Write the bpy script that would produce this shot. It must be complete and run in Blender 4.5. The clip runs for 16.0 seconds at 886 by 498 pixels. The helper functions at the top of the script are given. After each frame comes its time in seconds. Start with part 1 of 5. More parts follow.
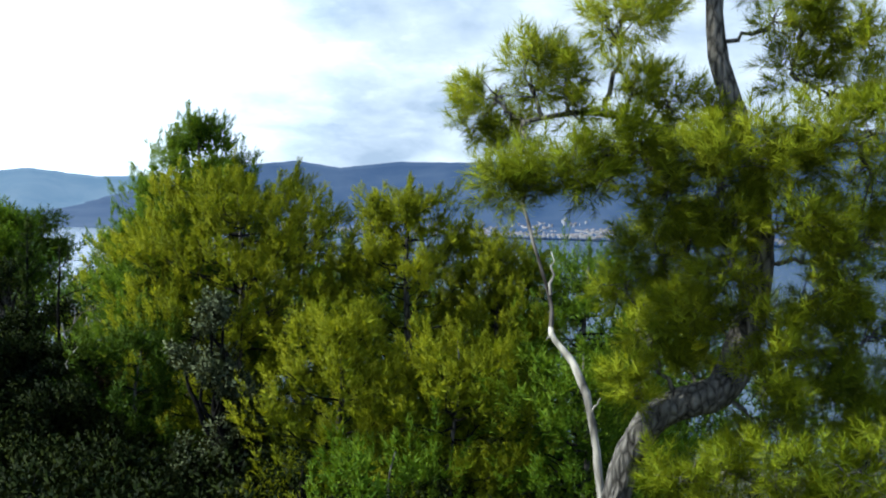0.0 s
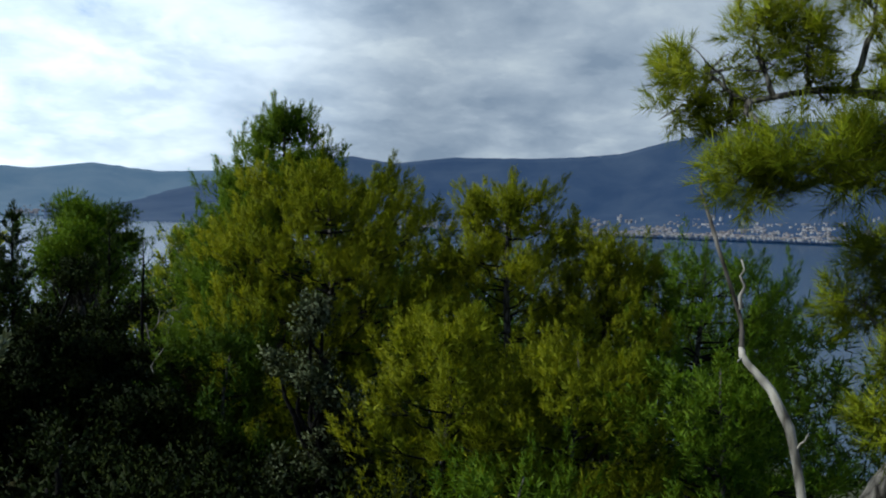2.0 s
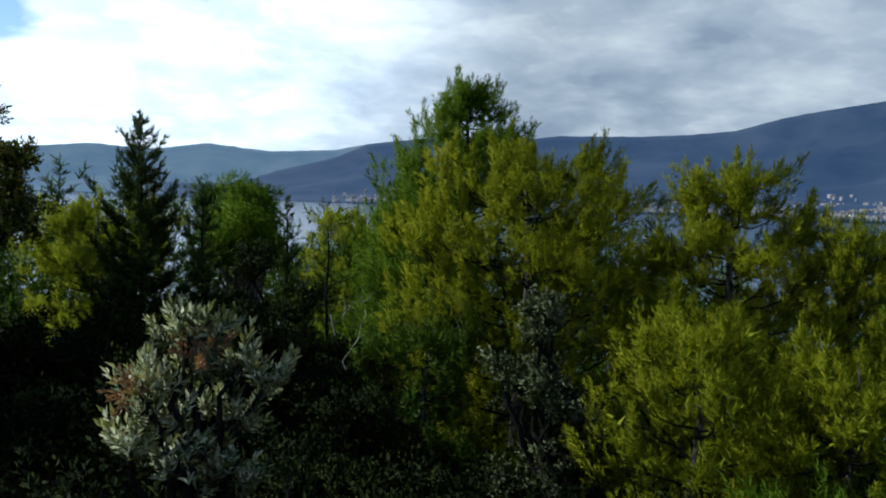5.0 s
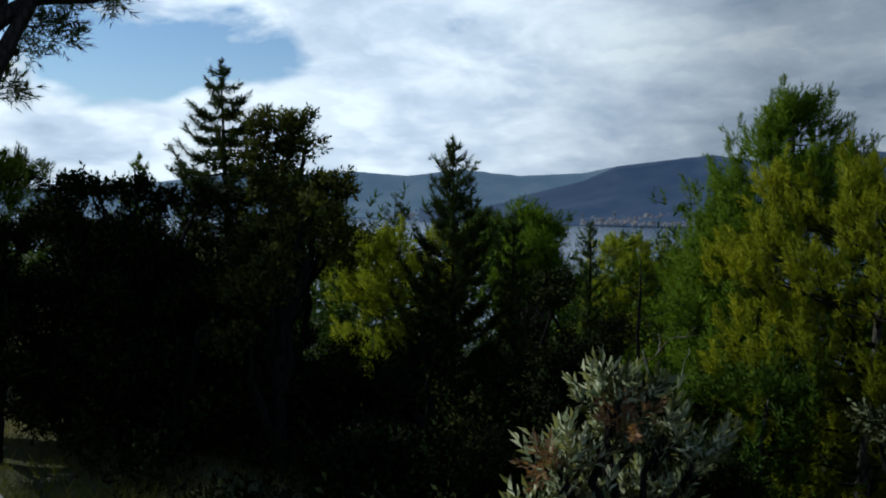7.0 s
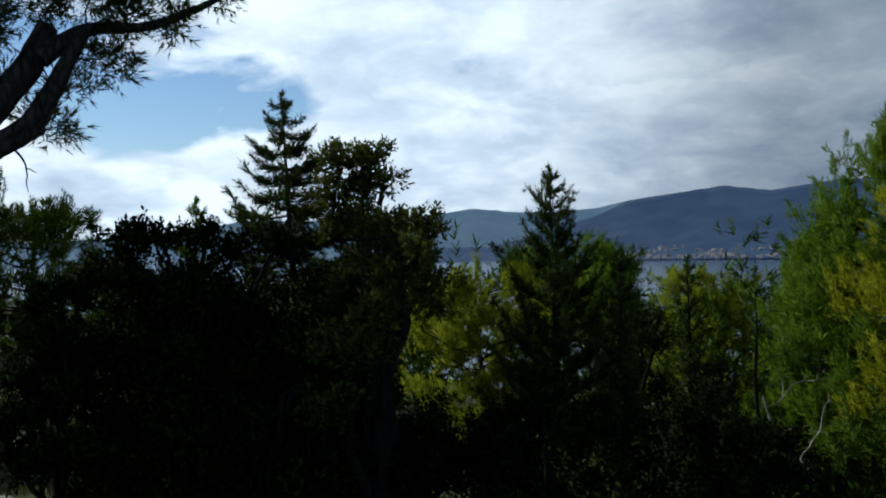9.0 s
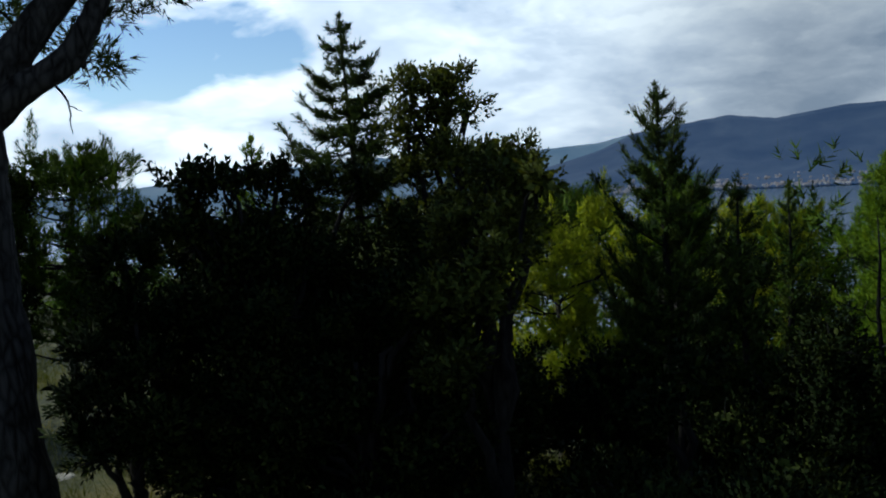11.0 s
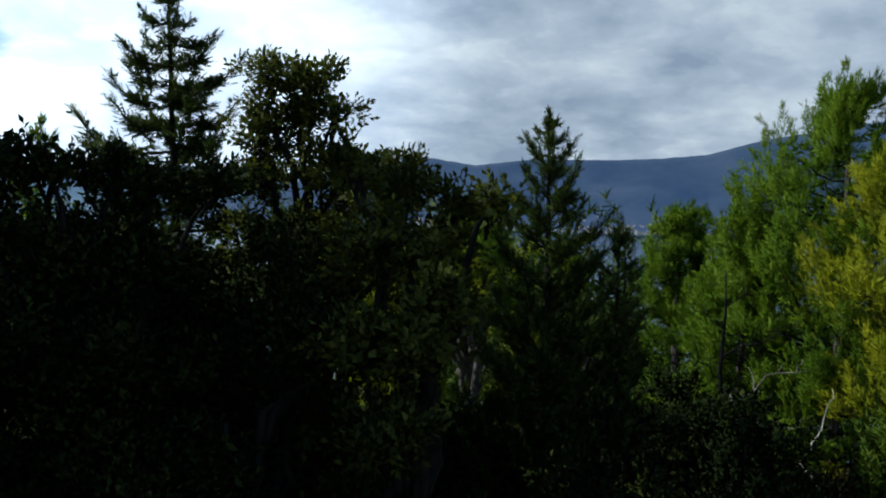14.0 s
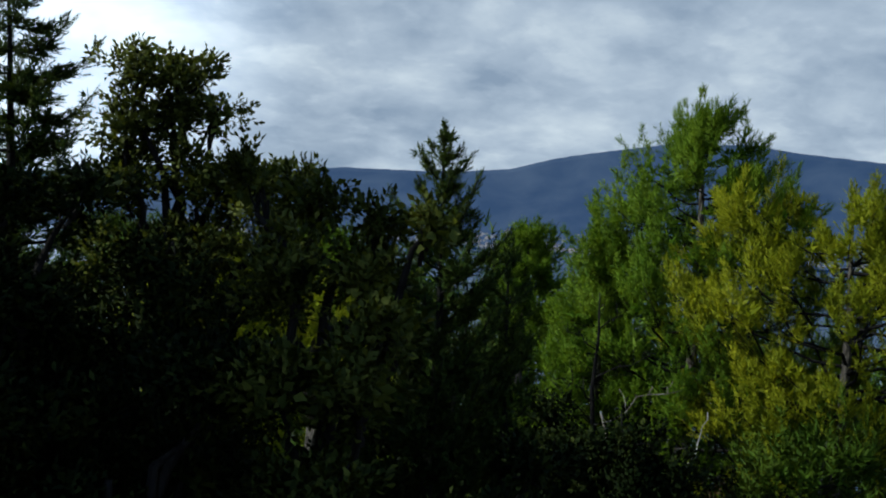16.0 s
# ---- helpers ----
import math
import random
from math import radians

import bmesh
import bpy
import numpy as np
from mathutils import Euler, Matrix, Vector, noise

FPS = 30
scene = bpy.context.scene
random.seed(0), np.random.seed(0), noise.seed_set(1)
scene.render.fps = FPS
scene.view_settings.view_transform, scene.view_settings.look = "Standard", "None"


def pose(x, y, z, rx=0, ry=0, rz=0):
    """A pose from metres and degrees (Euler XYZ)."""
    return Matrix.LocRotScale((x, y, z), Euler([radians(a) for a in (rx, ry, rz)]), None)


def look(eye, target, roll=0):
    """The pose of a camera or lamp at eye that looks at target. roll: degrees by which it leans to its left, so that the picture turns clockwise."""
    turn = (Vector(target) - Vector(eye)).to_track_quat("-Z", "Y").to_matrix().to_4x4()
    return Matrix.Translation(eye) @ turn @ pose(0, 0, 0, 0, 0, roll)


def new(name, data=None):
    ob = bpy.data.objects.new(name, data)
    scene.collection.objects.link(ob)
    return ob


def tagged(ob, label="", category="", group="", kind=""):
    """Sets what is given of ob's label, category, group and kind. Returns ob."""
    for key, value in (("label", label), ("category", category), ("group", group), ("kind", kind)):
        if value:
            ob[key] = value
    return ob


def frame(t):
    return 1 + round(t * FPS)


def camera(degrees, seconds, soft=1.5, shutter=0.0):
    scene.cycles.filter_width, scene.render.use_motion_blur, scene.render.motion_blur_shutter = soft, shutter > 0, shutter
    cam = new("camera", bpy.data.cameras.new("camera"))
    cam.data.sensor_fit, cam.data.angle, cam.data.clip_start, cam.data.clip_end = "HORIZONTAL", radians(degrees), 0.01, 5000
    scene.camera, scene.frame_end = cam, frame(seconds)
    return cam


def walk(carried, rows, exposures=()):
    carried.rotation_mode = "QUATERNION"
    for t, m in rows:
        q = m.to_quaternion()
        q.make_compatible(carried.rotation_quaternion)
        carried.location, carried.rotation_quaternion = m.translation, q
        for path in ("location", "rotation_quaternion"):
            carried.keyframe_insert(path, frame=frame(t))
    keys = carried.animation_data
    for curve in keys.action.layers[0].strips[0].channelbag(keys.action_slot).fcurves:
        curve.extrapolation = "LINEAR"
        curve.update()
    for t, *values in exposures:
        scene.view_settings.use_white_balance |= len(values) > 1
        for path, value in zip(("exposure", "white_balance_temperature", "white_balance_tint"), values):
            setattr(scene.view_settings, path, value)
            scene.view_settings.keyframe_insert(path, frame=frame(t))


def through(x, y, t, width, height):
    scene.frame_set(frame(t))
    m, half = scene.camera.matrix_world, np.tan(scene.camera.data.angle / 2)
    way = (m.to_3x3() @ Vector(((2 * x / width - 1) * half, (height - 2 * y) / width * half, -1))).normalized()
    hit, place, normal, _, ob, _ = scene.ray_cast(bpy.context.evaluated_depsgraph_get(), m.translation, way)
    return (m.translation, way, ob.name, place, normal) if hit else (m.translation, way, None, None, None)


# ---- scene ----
# camera: eye height about 1.6 m over the terrace
cam = camera(52.4, 16.0, soft=2.0)
PATH = [
    (0.0, -0.000, -0.000, 1.600, -1.94, -1.68, 0.00),
    (0.5, -0.184, 0.203, 1.606, -2.69, -0.08, -0.59),
    (1.0, -0.356, 0.493, 1.590, -0.32, 1.03, 4.42),
    (1.5, -0.513, 0.705, 1.593, -0.60, -3.41, 7.60),
    (2.0, -0.711, 0.872, 1.599, -2.31, -2.03, 3.43),
    (2.5, -0.918, 1.132, 1.578, 1.08, 0.10, 3.59),
    (3.0, -1.129, 1.318, 1.593, -0.44, -2.83, 3.91),
    (5.5, -2.428, 1.948, 1.624, -3.86, -0.73, 15.19),
    (6.0, -2.667, 2.058, 1.614, -0.64, 0.35, 24.89),
    (6.5, -2.939, 2.224, 1.616, -1.92, -1.54, 24.40),
    (7.0, -3.209, 2.378, 1.629, -2.84, -1.28, 25.77),
    (7.5, -3.545, 2.524, 1.621, -1.21, -0.59, 33.00),
    (8.0, -3.883, 2.665, 1.612, -0.30, -0.70, 27.48),
    (10.5, -5.414, 3.465, 1.585, -0.79, 1.79, 26.85),
    (11.0, -5.741, 3.560, 1.572, -4.06, 2.80, 26.86),
    (11.5, -6.079, 3.713, 1.561, -4.82, 6.42, 30.91),
    (12.0, -6.447, 3.830, 1.548, -2.57, 4.05, 29.91),
    (12.5, -6.760, 3.950, 1.554, -5.77, 4.52, 26.09),
    (13.0, -7.087, 4.091, 1.536, -2.59, 4.32, 24.73),
    (13.5, -7.327, 4.220, 1.520, -3.86, 0.48, 10.86),
    (14.0, -7.509, 4.361, 1.526, -2.37, -2.12, 8.46),
    (14.5, -7.749, 4.549, 1.545, 0.91, -2.02, 13.08),
    (14.8, -7.886, 4.618, 1.548, 1.50, -3.15, 12.10),
    (15.0, -7.970, 4.655, 1.550, 1.03, -3.73, 8.79),
    (15.5, -8.148, 4.752, 1.562, -0.89, -4.85, -0.05),
    (16.0, -8.211, 4.862, 1.572, -1.27, -3.54, -3.73),
]
walk(cam, [(t, pose(x, y, z, 90 + tilt, lean, turn)) for t, x, y, z, tilt, lean, turn in PATH],
     exposures=[(t, e, 6000, 7) for t, e in ((0.0, 0.5), (0.5, 0.1), (1.0, -0.15), (1.5, -0.55), (2.0, -0.6), (2.5, -0.6), (3.0, -0.7), (5.3, -0.35), (6.5, -0.95), (7.0, -1.0), (7.5, -0.95), (8.0, -0.9), (10.5, -0.9), (11.5, -0.45), (12.0, -0.2), (13.0, -0.15), (13.5, -0.4), (14.0, -0.4), (15.0, -0.75), (15.5, -0.75), (16.0, -0.38))])

# ---- light: broken cloud, sun from the side where the trees stand dark ----
SUN_AZ, SUN_EL = 98.0, 43.0          # degrees to the left of +y, and up
world = bpy.data.worlds.new("sky")
scene.world = world
world.use_nodes = True


def nodes_of(tree):
    """Short hands for a node tree: n makes a node, l links."""
    def n(kind, **values):
        node = tree.nodes.new(kind)
        for key, value in values.items():
            if key in node.inputs:
                node.inputs[key].default_value = value
        return node
    return n, tree.links.new


def ramp(node, *stops):
    e = node.color_ramp.elements
    while len(e) < len(stops):
        e.new(0.5)
    for el, (p, c) in zip(e, stops):
        el.position, el.color = p, (*c, 1) if len(c) == 3 else c
    return node


def build_sky():
    tree = world.node_tree
    tree.nodes.clear()
    n, l = nodes_of(tree)
    out, bg = n("ShaderNodeOutputWorld"), n("ShaderNodeBackground")
    sky = n("ShaderNodeTexSky")
    sky.sky_type, sky.sun_disc = "NISHITA", False
    sky.sun_elevation, sky.sun_rotation = radians(SUN_EL), radians(-SUN_AZ)
    sky.air_density, sky.dust_density, sky.ozone_density = 1.0, 0.05, 3.5
    co = n("ShaderNodeTexCoord")
    sep = n("ShaderNodeSeparateXYZ")
    l(co.outputs["Generated"], sep.inputs[0])
    # cloud banks, drawn out along the horizon
    flat = n("ShaderNodeMapping"); flat.inputs["Scale"].default_value = (1, 1, 2.7)
    flat.inputs["Location"].default_value = (3.1, 1.7, 0.4)
    l(co.outputs["Generated"], flat.inputs["Vector"])
    big = n("ShaderNodeTexNoise", Scale=3.2, Detail=9.0, Roughness=0.55, Distortion=0.15)
    fine = n("ShaderNodeTexNoise", Scale=3.4, Detail=8.0, Roughness=0.5, Distortion=0.3)
    l(flat.outputs[0], big.inputs["Vector"])
    # cloud shading lies in a level sheet, so it narrows towards the horizon
    rise = n("ShaderNodeMath"); rise.operation = "ADD"; rise.inputs[1].default_value = 0.34
    l(sep.outputs["Z"], rise.inputs[0])
    clear = n("ShaderNodeMath"); clear.operation = "MAXIMUM"; clear.inputs[1].default_value = 0.2
    l(rise.outputs[0], clear.inputs[0])
    level = n("ShaderNodeVectorMath"); level.operation = "DIVIDE"
    trio = n("ShaderNodeCombineXYZ")
    for i in range(3):
        l(clear.outputs[0], trio.inputs[i])
    l(co.outputs["Generated"], level.inputs[0]); l(trio.outputs[0], level.inputs[1])
    l(level.outputs[0], fine.inputs["Vector"])
    puffs = n("ShaderNodeTexVoronoi", Scale=5.0, Smoothness=0.7, Detail=2.5, Roughness=0.55); puffs.feature = "SMOOTH_F1"
    wander = n("ShaderNodeTexNoise", Scale=3.0, Detail=6.0, Roughness=0.6)
    l(level.outputs[0], wander.inputs["Vector"])
    warp = n("ShaderNodeVectorMath"); warp.operation = "MULTIPLY_ADD"; warp.inputs[1].default_value = (0.5, 0.5, 0.5)
    l(wander.outputs["Color"], warp.inputs[0]); l(level.outputs[0], warp.inputs[2])
    l(warp.outputs[0], puffs.inputs["Vector"])
    billow = n("ShaderNodeMath"); billow.operation = "MULTIPLY_ADD"; billow.inputs[1].default_value = -0.3
    lift = n("ShaderNodeMath"); lift.operation = "ADD"; lift.inputs[1].default_value = 0.17
    l(fine.outputs["Fac"], lift.inputs[0])
    l(puffs.outputs["Distance"], billow.inputs[0]); l(lift.outputs[0], billow.inputs[2])

    def nearness(az, el, inner, outer, near, far):
        """From far to near as the direction closes in on a point of the sky (cosines inner, outer)."""
        d = n("ShaderNodeVectorMath"); d.operation = "DOT_PRODUCT"
        a, e = radians(az), radians(el)
        d.inputs[1].default_value = (-math.sin(a) * math.cos(e), math.cos(a) * math.cos(e), math.sin(e))
        l(co.outputs["Generated"], d.inputs[0])
        r = n("ShaderNodeMapRange"); r.interpolation_type = "SMOOTHSTEP"
        for key, value in (("From Min", outer), ("From Max", inner), ("To Min", far), ("To Max", near)):
            r.inputs[key].default_value = value
        l(d.outputs["Value"], r.inputs["Value"])
        return r.outputs[0]
    # the blue gap runs up to the left over a bank of cumulus
    gap = n("ShaderNodeMath"); gap.operation = "MINIMUM"
    narrow = n("ShaderNodeMath"); narrow.operation = "MINIMUM"
    l(nearness(46.5, 9.3, 0.9995, 0.978, -0.1, 0.24), narrow.inputs[0]); l(nearness(38.5, 8.8, 0.9998, 0.9952, -0.06, 0.24), narrow.inputs[1])
    l(narrow.outputs[0], gap.inputs[0]); l(nearness(58, 13.0, 0.998, 0.968, -0.1, 0.24), gap.inputs[1])
    dens = n("ShaderNodeMath"); dens.operation = "ADD"
    ragged = n("ShaderNodeMath"); ragged.operation = "MULTIPLY_ADD"; ragged.inputs[1].default_value = 0.5
    l(fine.outputs["Fac"], ragged.inputs[0]); l(big.outputs["Fac"], ragged.inputs[2])
    # the cloud bank breaks up overhead and behind, where the sun stands clear
    high = n("ShaderNodeMapRange"); high.interpolation_type = "SMOOTHSTEP"
    sep = n("ShaderNodeSeparateXYZ")
    l(co.outputs["Generated"], sep.inputs[0]); l(sep.outputs["Z"], high.inputs["Value"])
    for key, value in (("From Min", 0.34), ("From Max", 0.6), ("To Min", -0.25), ("To Max", -0.6)):
        high.inputs[key].default_value = value
    both = n("ShaderNodeMath"); both.operation = "ADD"
    low = n("ShaderNodeMapRange"); low.interpolation_type = "SMOOTHSTEP"
    for key, value in (("From Min", 0.07), ("From Max", 0.14), ("To Min", 0.34), ("To Max", 0.0)):
        low.inputs[key].default_value = value
    l(sep.outputs["Z"], low.inputs["Value"])
    bank = n("ShaderNodeMath"); bank.operation = "ADD"
    l(gap.outputs[0], bank.inputs[0]); l(low.outputs[0], bank.inputs[1])
    l(bank.outputs[0], both.inputs[0]); l(high.outputs[0], both.inputs[1])
    l(ragged.outputs[0], dens.inputs[0]); l(both.outputs[0], dens.inputs[1])
    mask = ramp(n("ShaderNodeValToRGB"), (0.43, (0, 0, 0)), (0.53, (1, 1, 1)))
    l(dens.outputs[0], mask.inputs[0])
    shade = ramp(n("ShaderNodeValToRGB"), (0.2, (0.38, 0.48, 0.61)), (0.46, (0.63, 0.73, 0.84)), (0.7, (0.92, 1.01, 1.06)))
    add = n("ShaderNodeMath"); add.operation = "ADD"
    l(billow.outputs[0], add.inputs[0]); l(nearness(38, 14, 0.985, 0.84, 0.15, 0.0), add.inputs[1])
    l(add.outputs[0], shade.inputs[0])
    lit = n("ShaderNodeVectorMath"); lit.operation = "SCALE"
    l(shade.outputs[0], lit.inputs[0]); l(nearness(41, 14, 0.985, 0.8, 2.0, 0.92), lit.inputs["Scale"])
    blue = n("ShaderNodeVectorMath"); blue.operation = "SCALE"; blue.inputs["Scale"].default_value = 0.19
    l(sky.outputs[0], blue.inputs[0])
    mix = n("ShaderNodeMix"); mix.data_type = "RGBA"
    l(mask.outputs[0], mix.inputs["Factor"]); l(blue.outputs[0], mix.inputs[6]); l(lit.outputs[0], mix.inputs[7])
    l(mix.outputs[2], bg.inputs["Color"])
    bg.inputs["Strength"].default_value = 1.0
    l(bg.outputs[0], out.inputs["Surface"])


build_sky()
sun_data = bpy.data.lights.new("sun", "SUN")
sun_data.energy, sun_data.angle, sun_data.color = 5.0, radians(0.6), (1.0, 0.97, 0.82)
sun = new("sun", sun_data)
sa, se = radians(SUN_AZ), radians(SUN_EL)
sun.matrix_world = look((0, 0, 60), (60 * math.sin(sa) * math.cos(se), -60 * math.cos(sa) * math.cos(se), 60 - 60 * math.sin(se)))


# ---- materials ----
def material(name, rough=0.8):
    m = bpy.data.materials.new(name)
    m.use_nodes = True
    m.node_tree.nodes.clear()
    n, l = nodes_of(m.node_tree)
    out, b = n("ShaderNodeOutputMaterial"), n("ShaderNodeBsdfPrincipled", Roughness=rough)
    l(b.outputs[0], out.inputs["Surface"])
    return m, n, l, b, out


def leaf_material(name, dark, mid, bright, through=0.35, rough=0.5, scale=0.9):
    """Foliage: colour by noise over half a metre and by single leaf; light passes through."""
    m, n, l, b, out = material(name, rough)
    geo, co = n("ShaderNodeNewGeometry"), n("ShaderNodeTexCoord")
    noise_tex = n("ShaderNodeTexNoise", Scale=scale, Detail=4.0, Roughness=0.6)
    l(co.outputs["Object"], noise_tex.inputs["Vector"])
    add = n("ShaderNodeMath"); add.operation = "MULTIPLY_ADD"; add.inputs[1].default_value = 0.35
    l(geo.outputs["Random Per Island"], add.inputs[0]); l(noise_tex.outputs["Fac"], add.inputs[2])
    col = ramp(n("ShaderNodeValToRGB"), (0.4, dark), (0.66, mid), (0.9, bright))
    l(add.outputs[0], col.inputs[0])
    l(col.outputs[0], b.inputs["Base Color"])
    b.inputs["Specular IOR Level"].default_value = 0.06
    tr = n("ShaderNodeBsdfTranslucent")
    warm = n("ShaderNodeMix"); warm.data_type = "RGBA"; warm.blend_type = "MULTIPLY"
    warm.inputs["Factor"].default_value = 1.0
    warm.inputs[7].default_value = (1.35, 1.25, 0.5, 1)
    l(col.outputs[0], warm.inputs[6]); l(warm.outputs[2], tr.inputs["Color"])
    mix = n("ShaderNodeMixShader", Fac=through)
    l(b.outputs[0], mix.inputs[1]); l(tr.outputs[0], mix.inputs[2])
    l(mix.outputs[0], out.inputs["Surface"])
    return m


def bark_material(name, dark, light, scale=9.0, depth=0.5):
    m, n, l, b, out = material(name, 0.9)
    b.inputs["Specular IOR Level"].default_value = 0.08
    co = n("ShaderNodeTexCoord")
    mp = n("ShaderNodeMapping"); mp.inputs["Scale"].default_value = (1, 1, 0.35)
    l(co.outputs["Object"], mp.inputs["Vector"])
    vor = n("ShaderNodeTexVoronoi", Scale=scale); vor.feature = "DISTANCE_TO_EDGE"
    ns = n("ShaderNodeTexNoise", Scale=scale * 0.6, Detail=6.0, Roughness=0.7, Distortion=0.6)
    l(mp.outputs[0], vor.inputs["Vector"]); l(mp.outputs[0], ns.inputs["Vector"])
    mul = n("ShaderNodeMath"); mul.operation = "MULTIPLY_ADD"; mul.inputs[1].default_value = 1.1
    l(vor.outputs["Distance"], mul.inputs[0]); l(ns.outputs["Fac"], mul.inputs[2])
    col = ramp(n("ShaderNodeValToRGB"), (0.38, dark), (0.85, light))
    l(mul.outputs[0], col.inputs[0]); l(col.outputs[0], b.inputs["Base Color"])
    bp = n("ShaderNodeBump", Strength=depth, Distance=0.03)
    l(mul.outputs[0], bp.inputs["Height"]); l(bp.outputs[0], b.inputs["Normal"])
    return m


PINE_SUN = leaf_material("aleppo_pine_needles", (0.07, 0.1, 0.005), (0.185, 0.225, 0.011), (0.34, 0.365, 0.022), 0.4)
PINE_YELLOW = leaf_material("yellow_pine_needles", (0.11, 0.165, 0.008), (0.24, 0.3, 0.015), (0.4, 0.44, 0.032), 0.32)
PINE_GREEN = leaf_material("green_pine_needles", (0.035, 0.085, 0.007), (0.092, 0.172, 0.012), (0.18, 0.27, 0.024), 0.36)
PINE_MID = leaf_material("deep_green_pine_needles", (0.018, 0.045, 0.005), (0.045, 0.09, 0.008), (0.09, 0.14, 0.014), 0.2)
# brighter copy of the oak leaves, sunlight put into the colour
OAK_LIT = leaf_material("sunlit_oak_leaves", (0.016, 0.026, 0.005), (0.045, 0.06, 0.011), (0.13, 0.15, 0.03), 0.25, 0.5)
# needles of the big pine, its backlit shade put into the green
PINE_SHADED = leaf_material("shaded_pine_needles", (0.012, 0.028, 0.006), (0.03, 0.055, 0.01), (0.06, 0.09, 0.015), 0.3)
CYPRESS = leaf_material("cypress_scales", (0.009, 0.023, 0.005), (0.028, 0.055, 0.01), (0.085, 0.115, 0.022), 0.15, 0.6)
# dark holm oak green, lowered further for the shaded near side
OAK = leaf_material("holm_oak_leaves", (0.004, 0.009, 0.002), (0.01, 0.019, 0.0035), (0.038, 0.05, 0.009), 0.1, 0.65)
GREY_OAK = leaf_material("grey_oak_leaves", (0.012, 0.02, 0.008), (0.036, 0.05, 0.022), (0.15, 0.175, 0.1), 0.12, 0.5, 2.0)
# darker than such leaves are: the undergrowth's shade is in the colour
SHRUB_LEAF = leaf_material("shaded_undergrowth_leaves", (0.004, 0.008, 0.002), (0.01, 0.018, 0.0035), (0.03, 0.042, 0.008), 0.1, 0.6)
SILVER = leaf_material("grey_green_leaves", (0.03, 0.05, 0.022), (0.22, 0.26, 0.15), (0.55, 0.58, 0.42), 0.25, 0.4, 4.0)
DRY = leaf_material("dry_brown_leaves", (0.16, 0.09, 0.05), (0.25, 0.14, 0.08), (0.36, 0.22, 0.14), 0.25, 0.5, 2.0)
DRY_DARK = leaf_material("half_dry_leaves", (0.02, 0.014, 0.007), (0.05, 0.035, 0.016), (0.11, 0.08, 0.04), 0.15, 0.6, 2.0)
GRASS = leaf_material("grass_blades", (0.04, 0.058, 0.01), (0.1, 0.115, 0.022), (0.22, 0.195, 0.055), 0.35, 0.6, 0.6)
BARK = bark_material("pine_bark", (0.008, 0.007, 0.006), (0.14, 0.13, 0.118), 15.0, 1.0)
# dark bark taken near black, with the shade under crowns in its colour
SHADED_DARK_BARK = bark_material("shaded_dark_bark", (0.003, 0.003, 0.003), (0.017, 0.0165, 0.016), 11.0, 0.9)
OLD_BARK = bark_material("old_pine_bark", (0.004, 0.004, 0.004), (0.05, 0.049, 0.047), 13.0, 0.8)
PALE_BARK = bark_material("flaking_grey_bark", (0.01, 0.009, 0.008), (0.22, 0.205, 0.185), 24.0, 1.0)
GREY_WOOD = bark_material("weathered_grey_wood", (0.012, 0.01, 0.009), (0.3, 0.27, 0.24), 5.0, 0.4)
DEAD_WOOD = bark_material("bleached_wood", (0.05, 0.045, 0.04), (0.6, 0.56, 0.5), 7.0, 0.4)


# ---- building blocks ----
def mesh_object(name, verts, faces, mat, parent=None, label="", smooth=False, normals=None):
    """verts (n,3), faces (m,3 or 4) as arrays: one mesh object."""
    me = bpy.data.meshes.new(name)
    verts, faces = np.asarray(verts, dtype=np.float32), np.asarray(faces, dtype=np.int32)
    k = faces.shape[1]
    me.vertices.add(len(verts)); me.vertices.foreach_set("co", verts.ravel())
    me.loops.add(faces.size); me.loops.foreach_set("vertex_index", faces.ravel())
    me.polygons.add(len(faces)); me.polygons.foreach_set("loop_start", np.arange(0, faces.size, k, dtype=np.int32))
    if smooth or normals is not None:
        me.polygons.foreach_set("use_smooth", np.ones(len(faces), dtype=bool))
    me.materials.append(mat)
    me.update(calc_edges=True)
    if normals is not None:
        me.normals_split_custom_set_from_vertices(np.asarray(normals, dtype=np.float32))
    ob = new(name, me)
    if parent:
        ob.parent = parent
    if label:
        tagged(ob, label=label)
    return ob


def tube(points, radii, sides=8, rng=None, rough=0.0):
    """A closed tapered tube along the points."""
    p = np.asarray(points, float)
    n = len(p)
    tan = np.gradient(p, axis=0)
    tan /= np.linalg.norm(tan, axis=1)[:, None] + 1e-9
    ref = np.array([1.0, 0.13, 0.07])
    u = np.cross(tan, ref); u /= np.linalg.norm(u, axis=1)[:, None] + 1e-9
    v = np.cross(tan, u)
    a = np.arange(sides) * 2 * math.pi / sides
    r = np.asarray(radii, float)[:, None] * np.ones((n, sides))
    if rng is not None and rough:
        r = r * (1 + rng.normal(0, rough, (n, sides)))
    ring = p[:, None] + r[..., None] * (np.cos(a)[None, :, None] * u[:, None] + np.sin(a)[None, :, None] * v[:, None])
    verts = np.vstack([ring.reshape(-1, 3), p[-1:]])
    q = []
    for i in range(n - 1):
        for j in range(sides):
            k = (j + 1) % sides
            q.append((i * sides + j, i * sides + k, (i + 1) * sides + k, (i + 1) * sides + j))
    tip = n * sides
    for j in range(sides):
        q.append(((n - 1) * sides + j, (n - 1) * sides + (j + 1) % sides, tip, tip))
    return verts, np.array([f if f[2] != f[3] else (f[0], f[1], f[2], f[2]) for f in q])


